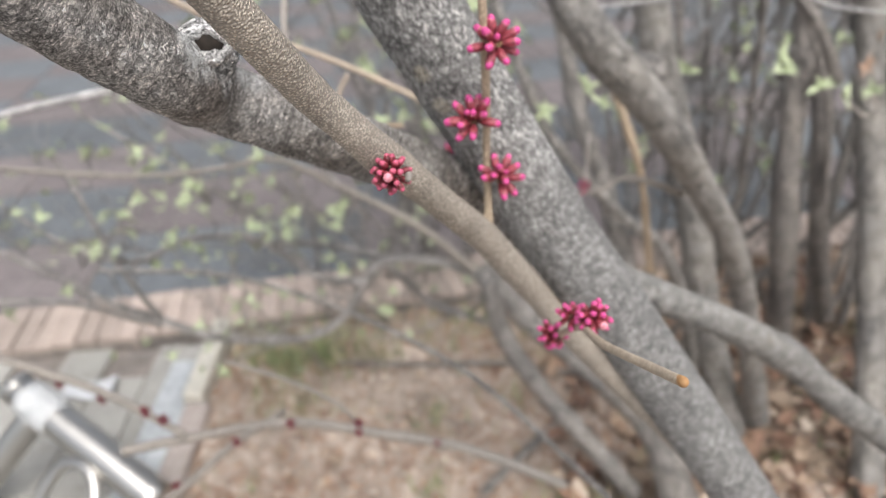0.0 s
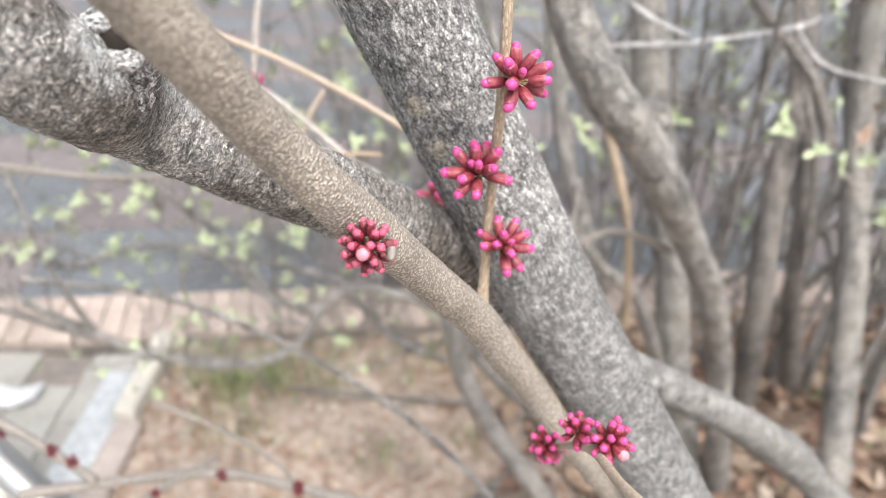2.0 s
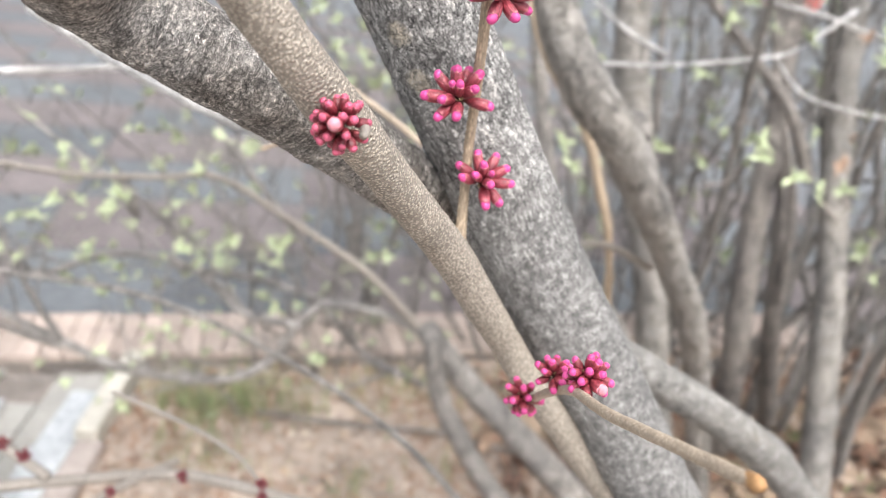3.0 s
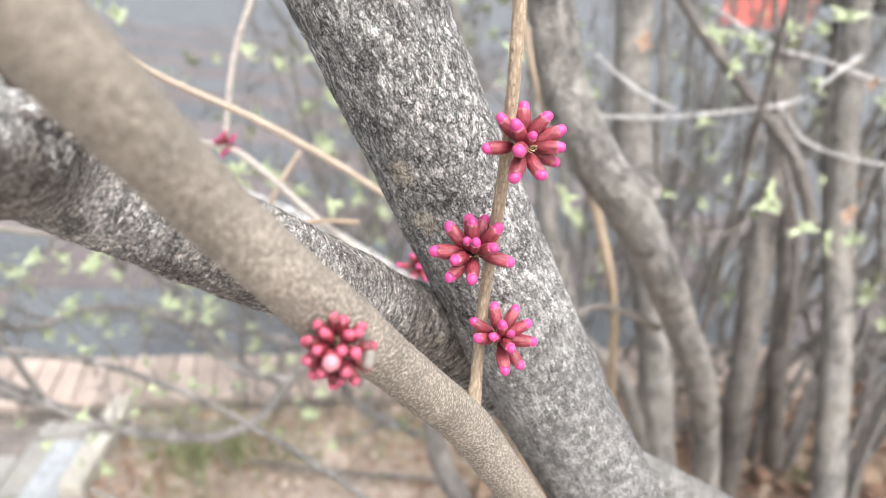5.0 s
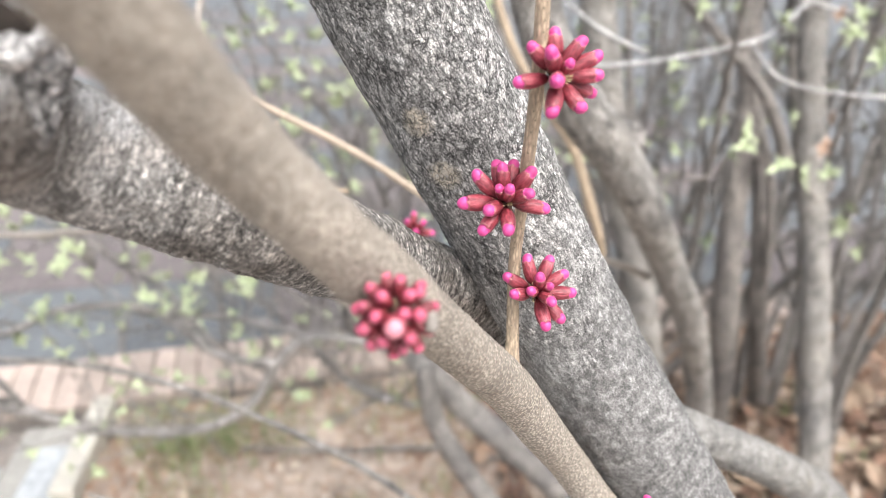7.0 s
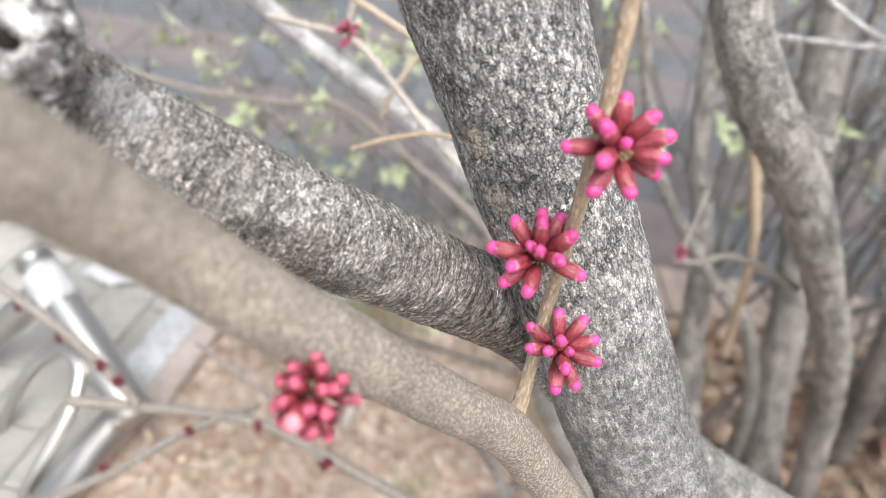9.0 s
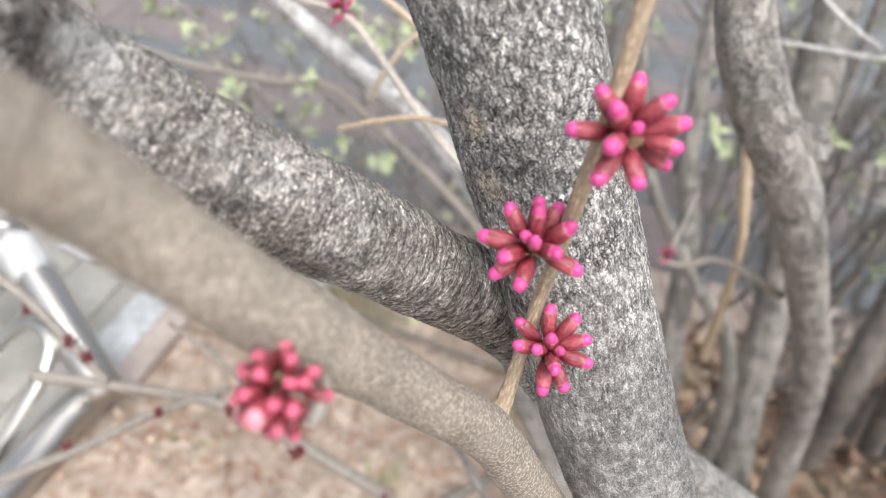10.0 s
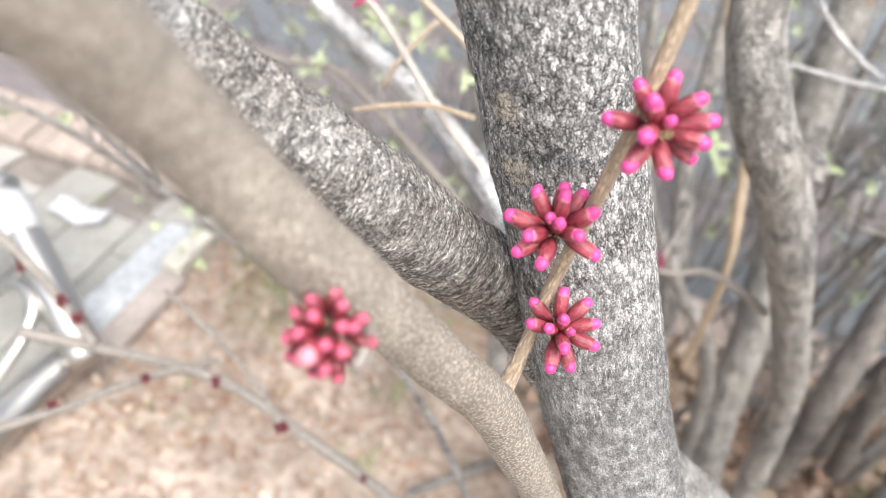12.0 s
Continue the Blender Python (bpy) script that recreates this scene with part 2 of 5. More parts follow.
def bud_skin(name, length):
    """Calyx skin: brown-red foot, rose body with darker veins, paler rim."""
    m, n, l, p = material(name)
    c = n.new("ShaderNodeTexCoord")
    z = n.new("ShaderNodeSeparateXYZ")
    l.new(c.outputs["Object"], z.inputs[0])
    h = n.new("ShaderNodeMath")
    h.operation = "DIVIDE"
    l.new(z.outputs[2], h.inputs[0])
    h.inputs[1].default_value = length
    k = noise_tex(n, l, coords(n, l, (1, 1, 0.25)), 1400, 3)
    blush = noise_tex(n, l, coords(n, l, (1, 1, 0.6)), 520, 3)
    base = ramp(n, l, h.outputs[0], [(0.05, (0.08, 0.018, 0.016)), (0.28, (0.19, 0.024, 0.034)), (0.58, (0.265, 0.038, 0.054)), (0.75, (0.30, 0.054, 0.074)), (0.82, (0.47, 0.15, 0.17))])
    base = mixed(n, l, base, ramp(n, l, blush, [(0.34, (0.62, 0.5, 0.55)), (0.5, (1.0, 1.0, 1.0)), (0.66, (1.3, 1.7, 1.55))]), 1.0, "MULTIPLY")
    base = mixed(n, l, base, ramp(n, l, k, [(0.3, (0.66,)), (0.68, (1.25,))]), 1.0, "MULTIPLY")
    info = n.new("ShaderNodeObjectInfo")
    base = mixed(n, l, base, ramp(n, l, info.outputs["Random"], [(0.0, (0.82,)), (1.0, (1.12,))]), 1.0, "MULTIPLY")
    l.new(base, p.inputs["Base Color"])
    p.inputs["Roughness"].default_value = 0.38
    bumped(n, l, p, k, 0.0004)
    return m


def islands(name, stops, rough=0.8):
    """Many small pieces in one mesh, each with a colour of its own."""
    m, n, l, p = material(name)
    g = n.new("ShaderNodeNewGeometry")
    c = ramp(n, l, g.outputs["Random Per Island"], stops)
    k = noise_tex(n, l, coords(n, l), 300, 3)
    c = mixed(n, l, c, ramp(n, l, k, [(0.3, (0.75,)), (0.7, (1.15,))]), 1.0, "MULTIPLY")
    l.new(c, p.inputs["Base Color"])
    p.inputs["Roughness"].default_value = rough
    return m


BARK = fissured_bark("grey bark", (0.05, 0.047, 0.044), (0.50, 0.488, 0.472), (0.82, 0.81, 0.79), 640, 270, patches=(((0.0357, 0.325, 0.9536), 0.0042, (0.70, 0.62, 0.50)), ((0.0445, 0.326, 0.938), 0.0046, (0.68, 0.61, 0.50))), smooth_to=1.05)
BARK_LIMB = fissured_bark("wrinkled grey bark", (0.05, 0.046, 0.043), (0.50, 0.48, 0.458), (0.80, 0.79, 0.77), 330, 900, patches=(((-0.0306, 0.2477, 0.9850), 0.0095, (0.82, 0.82, 0.80)), ((-0.0293, 0.2585, 0.9785), 0.0065, (0.80, 0.80, 0.78)), ((-0.0242, 0.2760, 0.9690), 0.0065, (0.78, 0.775, 0.76))), rings_to=0.085, broad_low=(0.55, 0.50, 0.455), contrast=0.6)
BARK_STUB = fissured_bark("pale healed bark", (0.09, 0.085, 0.08), (0.66, 0.65, 0.635), (0.86, 0.86, 0.84), 300, 420)
BARK_LIGHT = grey_bark("light grey bark", (0.09, 0.086, 0.082), (0.30, 0.29, 0.275), (0.50, 0.47, 0.43), 620, True, 0.35, 0.35, smooth_to=99.0)
BARK_FAR = grey_bark("grey-brown bark", (0.081, 0.075, 0.071), (0.275, 0.260, 0.246), (0.408, 0.390, 0.372), 420, False)
BARK_STEM = grey_bark("dim grey-brown bark", (0.093, 0.086, 0.080), (0.316, 0.301, 0.282), (0.471, 0.451, 0.427), 420, False)
BARK_DARK = grey_bark("dark brown bark", (0.053, 0.049, 0.045), (0.267, 0.251, 0.236), (0.406, 0.385, 0.368), 420, False)
BARK_BROWN = grey_bark("brown bark", (0.047, 0.043, 0.040), (0.263, 0.242, 0.225), (0.401, 0.374, 0.354), 420, False)
BARK_TWIG = grey_bark("light grey twig bark", (0.14, 0.132, 0.126), (0.32, 0.305, 0.295), (0.5, 0.48, 0.46), 420, False)
BARK_PALE = grey_bark("pale silver bark", (0.24, 0.235, 0.23), (0.60, 0.595, 0.59), (0.80, 0.80, 0.79), 700, False)
SHOOT = smooth_bark("tan shoot bark", (0.42, 0.366, 0.305), (0.17, 0.12, 0.085), 1650, 0.95, 1.25)
TWIG = smooth_bark("tan twig bark", (0.46, 0.355, 0.25), (0.17, 0.15, 0.095), 1800, 0.6, 0.3)
TWIG_PALE = smooth_bark("pale tan twig bark", (0.43, 0.35, 0.265), (0.22, 0.15, 0.09), 1800, 0.4, 1.6)
TWIG_ORANGE = smooth_bark("orange-tan twig bark", (0.45, 0.365, 0.285), (0.24, 0.17, 0.12), 1200, 0.2, 0.4)
LOW = smooth_bark("pinkish brown bark", (0.27, 0.24, 0.21), (0.16, 0.12, 0.10), 700, 0.4, 0.6)
DRY = smooth_bark("dry pale twig bark", (0.50, 0.45, 0.40), (0.24, 0.19, 0.15), 700, 0.3, 0.5)
CUT = plain("fresh cut wood", (0.33, 0.18, 0.075), 0.7, 0.3, 900)
HOLE_SHADE = plain("near-black hole shade", (0.02, 0.014, 0.01), 0.95, 0.4, 400)
CALYX = bud_skin("dark rose bud", 0.0112)
CALYX_TIP = plain("rose bud tip", (0.47, 0.085, 0.15), 0.38, 0.2, 900, by_object=0.15)
PETAL = plain("magenta bud tip", (0.56, 0.06, 0.235), 0.45, 0.15, 900, by_object=0.1)
PETAL_PALE = plain("pale pink opening petal", (0.62, 0.24, 0.29), 0.5, 0.15, 900)
BUD_FAR = plain("dried dark red buds", (0.13, 0.012, 0.022), 0.6, 0.4, 500)
HAIR = plain("pale yellow bud hairs", (0.52, 0.42, 0.24), 0.7, 0.3, 900)
BRACT = plain("brown bud scales", (0.085, 0.05, 0.035), 0.8, 0.4, 900)
LEAF = plain("young yellow-green leaf", (0.37, 0.42, 0.255), 0.5, 0.2, 150, by_object=0.2)
SOIL = plain("bare brown soil", (0.36, 0.295, 0.245), 0.95, 0.5, 45, bump=0.004)
# The shade under the stems is put into this darker brown.
SHADED_SOIL = plain("brown soil with stem shade in its colour", (0.17, 0.125, 0.095), 0.95, 0.5, 120, bump=0.004)
NEEDLE = islands("red-brown dry needles", [(0.0, (0.22, 0.08, 0.045)), (0.5, (0.32, 0.15, 0.08)), (1.0, (0.40, 0.26, 0.16))])
FLAKE = islands("pale dry leaf flakes", [(0.0, (0.26, 0.16, 0.11)), (0.6, (0.40, 0.30, 0.22)), (1.0, (0.56, 0.48, 0.39))])
LITTER = islands("red-brown dry leaves", [(0.0, (0.12, 0.07, 0.05)), (0.4, (0.23, 0.135, 0.09)), (0.8, (0.31, 0.22, 0.155)), (1.0, (0.5, 0.41, 0.33))])
DRY_BRACT = plain("orange-brown dry bract", (0.36, 0.24, 0.17), 0.7, 0.3, 200)
GRASS = islands("low green weeds", [(0.0, (0.12, 0.17, 0.06)), (0.5, (0.22, 0.29, 0.12)), (0.75, (0.42, 0.38, 0.24)), (1.0, (0.5, 0.42, 0.3))])
DRY_LEAF = plain("tan dry leaf", (0.33, 0.245, 0.175), 0.75, 0.3, 120, bump=0.001, by_object=0.3)
BRICK = plain("buff clay brick", (0.36, 0.295, 0.255), 0.85, 0.25, 90, bump=0.001, by_object=0.18)
JOINT = plain("dark mortar joint", (0.20, 0.175, 0.155), 0.95, 0.4, 120)
PAVER = plain("grey-beige concrete paver", (0.30, 0.29, 0.265), 0.85, 0.2, 90, bump=0.001, by_object=0.12)
CONCRETE = plain("pale grey concrete", (0.50, 0.475, 0.41), 0.85, 0.2, 60, bump=0.001)
STRIP_PINK = plain("brownish worn concrete", (0.33, 0.285, 0.26), 0.85, 0.3, 70, bump=0.001)
STRIP_BLUE = plain("blue-grey stained concrete", (0.40, 0.42, 0.43), 0.85, 0.35, 70, bump=0.001)
TILE_SLATE = plain("slate-blue path tile", (0.112, 0.121, 0.128), 0.7, 0.25, 50, by_object=0.15)
TILE_RED = plain("dull red path tile", (0.14, 0.12, 0.118), 0.75, 0.25, 50, by_object=0.15)
ASPHALT = plain("grey path surface", (0.125, 0.133, 0.142), 0.85, 0.25, 30)
STEEL = plain("brushed stainless steel", (0.50, 0.485, 0.46), 0.30, 0.06, 300, metal=1.0)
TAPE = plain("clear wrinkled tape", (0.50, 0.51, 0.51), 0.25, 0.15, 300, bump=0.002)
PAPER = plain("white paper scrap", (0.50, 0.51, 0.52), 0.6, 0.2, 60)
RED = plain("bright red panel", (0.80, 0.19, 0.16), 0.5, 0.1, 10)


# ---- builders ----
def spline(knots, step):
    """Points on a smooth curve through the knots, about step apart."""
    k = np.array(knots, float)
    q = np.vstack([2 * k[0] - k[1], k, 2 * k[-1] - k[-2]])
    out = []
    for i in range(1, len(q) - 2):
        a, b, c, d = q[i - 1 : i + 3]
        n = max(2, int(np.linalg.norm((c - b)[:3]) / step))
        for s in np.arange(n) / n:
            out.append(0.5 * (2 * b + (c - a) * s + (2 * a - 5 * b + 4 * c - d) * s * s + (3 * b - a - 3 * c + d) * s ** 3))
    out.append(q[-2])
    return np.array(out)


class Pile:
    """Vertices, faces and texture places of one mesh."""

    def __init__(self):
        self.v, self.f, self.uv, self.slot = [], [], [], []

    def add(self, verts, faces, uvs=None, slot=0):
        o = len(self.v)
        self.v.extend(verts)
        self.f.extend([tuple(i + o for i in f) for f in faces])
        self.uv.extend(uvs if uvs is not None else [(0.0, 0.0, 0.0)] * len(verts))
        self.slot.extend([slot] * len(faces))

    def tube(self, knots, sides=8, step=0.01, rough=0.0, grain=60.0, dome=True, slot=0):
        c = spline(knots, step)
        p, r = c[:, :3], np.maximum(c[:, 3], 0.0002)
        tan = np.gradient(p, axis=0)
        tan /= np.linalg.norm(tan, axis=1)[:, None] + 1e-12
        n = np.cross(tan[0], (0.3, 0.1, 1.0) if abs(tan[0][2]) < 0.9 else (1.0, 0.0, 0.0))
        n = np.cross(n, tan[0])
        n /= np.linalg.norm(n)
        if n[1] < 0:
            n = -n
        verts, uvs, run = [], [], 0.0
        for i in range(len(p)):
            n = n - tan[i] * (n @ tan[i])
            n /= np.linalg.norm(n) + 1e-12
            b = np.cross(tan[i], n)
            if i:
                run += np.linalg.norm(p[i] - p[i - 1])
            for s in range(sides):
                a = 2 * math.pi * s / sides
                way = n * math.cos(a) + b * math.sin(a)
                rad = r[i]
                if rough:
                    at = Vector(p[i] + way * r[i])
                    rad += rough * (noise.noise(at * grain) + 0.45 * noise.noise(at * grain * 3.1) + 0.5 * noise.noise(at * grain * 7.3) + 0.3 * noise.noise(at * grain * 17.0))
                verts.append(tuple(p[i] + way * rad))
                uvs.append((math.cos(a) * r[i], math.sin(a) * r[i], run))
        faces = []
        for i in range(len(p) - 1):
            for s in range(sides):
                t = (s + 1) % sides
                faces.append((i * sides + s, i * sides + t, (i + 1) * sides + t, (i + 1) * sides + s))
        m = len(verts)
        verts += [tuple(p[0] - tan[0] * r[0] * (0.4 if dome else 0)), tuple(p[-1] + tan[-1] * r[-1] * (0.4 if dome else 0))]
        uvs += [(0, 0, 0), (0, 0, run)]
        last = (len(p) - 1) * sides
        for s in range(sides):
            t = (s + 1) % sides
            faces.append((m, t, s))
            faces.append((m + 1, last + s, last + t))
        self.add(verts, faces, uvs, slot)

    def box(self, size, m, bevel=0.0):
        bm = bmesh.new()
        bmesh.ops.create_cube(bm, size=1.0, matrix=Matrix.Diagonal((*size, 1)))
        if bevel:
            bmesh.ops.bevel(bm, geom=bm.edges[:], offset=bevel, segments=1, affect="EDGES")
        bm.verts.index_update()
        self.add([tuple(m @ v.co) for v in bm.verts], [tuple(v.index for v in f.verts) for f in bm.faces])
        bm.free()

    def mesh(self, name, materials, smooth=True):
        me = bpy.data.meshes.new(name)
        me.from_pydata(self.v, [], self.f)
        layer = me.attributes.new("along", "FLOAT_VECTOR", "POINT")
        layer.data.foreach_set("vector", np.array(self.uv, dtype=np.float32).ravel())
        for m in materials if isinstance(materials, (list, tuple)) else [materials]:
            me.materials.append(m)
        me.polygons.foreach_set("material_index", np.array(self.slot, dtype=np.int32))
        me.polygons.foreach_set("use_smooth", np.full(len(me.polygons), smooth))
        me.update()
        return me


def thing(name, place, label, category, group="", kind=""):
    return tagged(bpy_place(new(name), place), label, category, group, kind)


def bpy_place(ob, place):
    ob.location = place
    return ob


def part(name, data, parent=None, label="", m=None):
    """A mesh object under a thing or part; its vertices are in the world's coordinates unless m places it."""
    ob = new(name, data)
    world_m = m if m is not None else Matrix.Identity(4)
    if parent is not None:
        ob.parent = parent
        base = PLACED.get(parent.name, Matrix.Translation(parent.location))
        ob.matrix_parent_inverse = base.inverted()
    ob.matrix_basis = world_m
    PLACED[ob.name] = world_m
    return tagged(ob, label)


PLACED = {}


def limb(name, parent, knots, mat, sides, step, rough=0.0, grain=60.0, label=""):
    pile = Pile()
    pile.tube(knots, sides, step, rough, grain)
    return part(name, pile.mesh(name, mat), parent, label)


def aim(place, way, turn=0.0, size=1.0):
    q = Vector(way).to_track_quat("Z", "Y").to_matrix().to_4x4()
    return Matrix.Translation(place) @ q @ Matrix.Rotation(turn, 4, "Z") @ Matrix.Scale(size, 4)


# ---- buds ----
def bud_mesh(name, length, width, bend, tip_mat, skin=None):
    """A flower bud along z: a narrow foot, a swollen calyx, a rounded petal tip pushing out of it."""
    pile = Pile()
    sides = 15
    rows = [(0.0, 0.24, 0), (0.10, 0.34, 0), (0.20, 0.66, 0), (0.32, 0.88, 0), (0.48, 1.0, 0), (0.62, 0.99, 0), (0.75, 0.92, 0), (0.80, 0.83, 0), (0.79, 0.77, 1), (0.86, 0.78, 1), (0.92, 0.70, 1), (0.965, 0.50, 1), (0.99, 0.26, 1), (1.0, 0.04, 1)]
    verts, uvs = [], []
    for k, (h, w, _) in enumerate(rows):
        for s in range(sides):
            a = 2 * math.pi * s / sides
            ridge = 1 + 0.045 * math.cos(5 * a) * (1 if h < 0.75 else 0.4) + 0.03 * math.sin(2 * a + 9 * h)
            lift = 0.030 * math.cos(5 * a) + 0.018 * math.cos(2 * a + 1) if k in (6, 7) else 0.0
            off = bend * h * h * length
            verts.append((math.cos(a) * w * ridge * width / 2 + off, math.sin(a) * w * ridge * width / 2, (h + lift) * length))
            uvs.append((a, h, 0))
    for i in range(len(rows) - 1):
        faces = [(i * sides + s, i * sides + (s + 1) % sides, (i + 1) * sides + (s + 1) % sides, (i + 1) * sides + s) for s in range(sides)]
        o = rows[i + 1][2]
        pile.f.extend(faces)
        pile.slot.extend([o] * sides)
    pile.v, pile.uv = verts, uvs
    return pile.mesh(name, [skin or CALYX, tip_mat])


BUDS = [bud_mesh("bud", 0.0113, 0.0042, b, PETAL) for b in (0.04, 0.10, -0.05)]
BUD_SHORT = [bud_mesh("bud", 0.0064, 0.0031, b, CALYX_TIP) for b in (0.03, -0.04)]
BUD_MID = [bud_mesh("bud", 0.0084, 0.0037, b, PETAL) for b in (0.05, -0.04, 0.09)]
BUD_DARK = [bud_mesh("bud", 0.0085, 0.0046, b, BUD_FAR, BUD_FAR) for b in (0.03, -0.04)]
BUD_OPEN = bud_mesh("bud", 0.0095, 0.0052, 0.02, PETAL_PALE)


def scales_mesh():
    """The dark bud scales and stamen-like hairs at the middle of a cluster."""
    rng = random.Random(5)
    pile = Pile()
    for _ in range(16):
        d = Vector((rng.uniform(-1, 1), rng.uniform(-1, 1), rng.uniform(-0.2, 1))).normalized()
        pile.tube([(0, 0, 0, 0.0009), (*(d * 0.0018), 0.0008), (*(d * 0.0032), 0.0003)], 6, 0.001)
    for _ in range(22):
        d = Vector((rng.uniform(-1, 1), rng.uniform(-1, 1), rng.uniform(0, 1))).normalized()
        pile.tube([(0, 0, 0, 0.00014), (*(d * 0.0027), 0.00012), (*(d * 0.0038 + Vector((0, 0, 0.0007))), 0.0001)], 4, 0.002, slot=1)
    return pile.mesh("bud_scales", [BRACT, HAIR])


SCALES = scales_mesh()


def bud_cluster(parent, place, ways, size=1.0, label="", opening=None, short=False, dark=False, stout=False):
    rng = random.Random(len(ways) * 7 + int(place[0] * 1e4))
    mid = Vector((0, 0, 0))
    for w in ways:
        mid += Vector(w[:3])
    core = part("flower_head", SCALES, parent, label, aim(place, mid, 0.0, size))
    for i, w in enumerate(ways):
        s = size * rng.uniform(0.92, 1.05) * (w[3] if len(w) > 3 else 1.0)
        w = w[:3]
        mesh = BUD_OPEN if i == opening else BUD_SHORT[i % 2] if short else BUD_DARK[i % 2] if dark else BUD_MID[i % 3] if stout else BUDS[i % 3]
        part("bud", mesh, core, "", aim(Vector(place) + Vector(w).normalized() * (0.0030 if short else 0.0012) * size, w, rng.uniform(0, 6.28), s))
    return core


def ball_ways(n, facing, spread, seed):
    """n directions spread evenly over a cap round facing."""
    q = Vector(facing).to_track_quat("Z", "Y")
    rng = random.Random(seed)
    out = []
    for i in range(n):
        z = 1 - (i + 0.5) / n * spread
        a = i * 2.39996 + rng.uniform(-0.25, 0.25)
        r = math.sqrt(max(0.0, 1 - z * z))
        out.append(tuple(q @ Vector((r * math.cos(a), r * math.sin(a), z))))
    return out


# ---- the ground and the paving ----
def tile_ground():
    pile = Pile()
    pile.add([(-400, -400, -0.03), (400, -400, -0.03), (400, 600, -0.03), (-400, 600, -0.03)], [(0, 1, 2, 3)])
    return tagged(new("ground", pile.mesh("ground", ASPHALT)), "grey paved ground reaching into the distance", "ground", kind="structure")


tile_ground()
KERB_TURN = radians(13)
KERB = Matrix.Translation((-0.569, 1.33, 0)) @ Matrix.Rotation(KERB_TURN, 4, "Z")


def soil_height(x, y):
    at = Vector((x, y, 0))
    return 0.012 * noise.noise(at * 3) + 0.006 * noise.noise(at * 11) + 0.003 * noise.noise(at * 37) - 0.004


def soil_bed():
    pile = Pile()
    nx, ny = 150, 130
    verts, faces = [], []
    for j in range(ny + 1):
        for i in range(nx + 1):
            u, w = i / nx, j / ny
            x = -0.535 + 3.4 * u
            y = -1.2 + (1.2 + 1.335 + (x + 0.569) * math.tan(KERB_TURN)) * w
            verts.append((x, y, soil_height(x, y)))
    for j in range(ny):
        for i in range(nx):
            a = j * (nx + 1) + i
            faces.append((a, a + 1, a + nx + 2, a + nx + 1))
    pile.add(verts, faces)
    return tagged(new("soil", pile.mesh("soil", SOIL)), "bare brown soil of the planting bed", "soil", kind="structure")


soil_bed()


def block_mesh(name, size, mat, bevel):
    pile = Pile()
    pile.box(size, Matrix.Identity(4), bevel)
    return pile.mesh(name, mat, False)


def brick_kerb():
    base = Pile()
    base.box((3.6, 0.19, 0.05), KERB @ Matrix.Translation((0.3, 0.095, -0.012)))
    kerb = tagged(new("kerb", base.mesh("kerb", JOINT, False)), "kerb of buff bricks laid on edge", "kerb", kind="structure")
    shapes = [block_mesh("brick", (0.0462 + d, 0.178, 0.05), BRICK, 0.003) for d in (0.0, 0.001, -0.0015)]
    rng = random.Random(3)
    for i in range(68):
        m = KERB @ Matrix.Translation((-1.45 + i * 0.049, 0.092 + rng.uniform(-0.003, 0.003), 0.004 + rng.uniform(-0.002, 0.003))) @ Matrix.Rotation(rng.uniform(-0.02, 0.02), 4, "Z")
        part("brick", shapes[i % 3], kerb, "", m)


brick_kerb()


def edging():
    turn = Matrix.Translation((-0.566, 1.33, 0)) @ Matrix.Rotation(radians(4), 4, "Z")
    for size, at, mat, label in (
        ((0.044, 0.27, 0.10), (0.006, -0.137, 0.0), CONCRETE, "pale concrete edging strip between paving and soil"),
        ((0.052, 0.235, 0.07), (0.016, -0.39, -0.006), STRIP_PINK, "worn brownish concrete edging strip level with the soil"),
        ((0.078, 0.40, 0.05), (-0.052, -0.31, -0.014), STRIP_BLUE, "pale blue-grey stained strip beside the pavers"),
    ):
        pile = Pile()
        pile.box(size, turn @ Matrix.Translation(at), 0.005)
        tagged(new("edging", pile.mesh("edging", mat, False)), label, "edging", kind="structure")


edging()


def pavement():
    base = Pile()
    turn = Matrix.Translation((-0.60, 1.30, 0)) @ Matrix.Rotation(radians(6), 4, "Z")
    base.box((1.54, 2.2, 0.04), turn @ Matrix.Translation((-0.77, -1.11, -0.028)))
    slab = tagged(new("pavement", base.mesh("pavement", JOINT, False)), "pavement of grey-beige concrete pavers", "pavement", kind="structure")
    shape = block_mesh("paver", (0.107, 0.217, 0.04), PAVER, 0.003)
    rng = random.Random(4)
    for i in range(14):
        for j in range(10):
            m = turn @ Matrix.Translation((-0.055 - i * 0.11, -0.12 - j * 0.22 - (0.11 if i % 2 else 0.0), -0.016 + rng.uniform(-0.0015, 0.0015)))
            part("paver", shape, slab, "", m)


pavement()


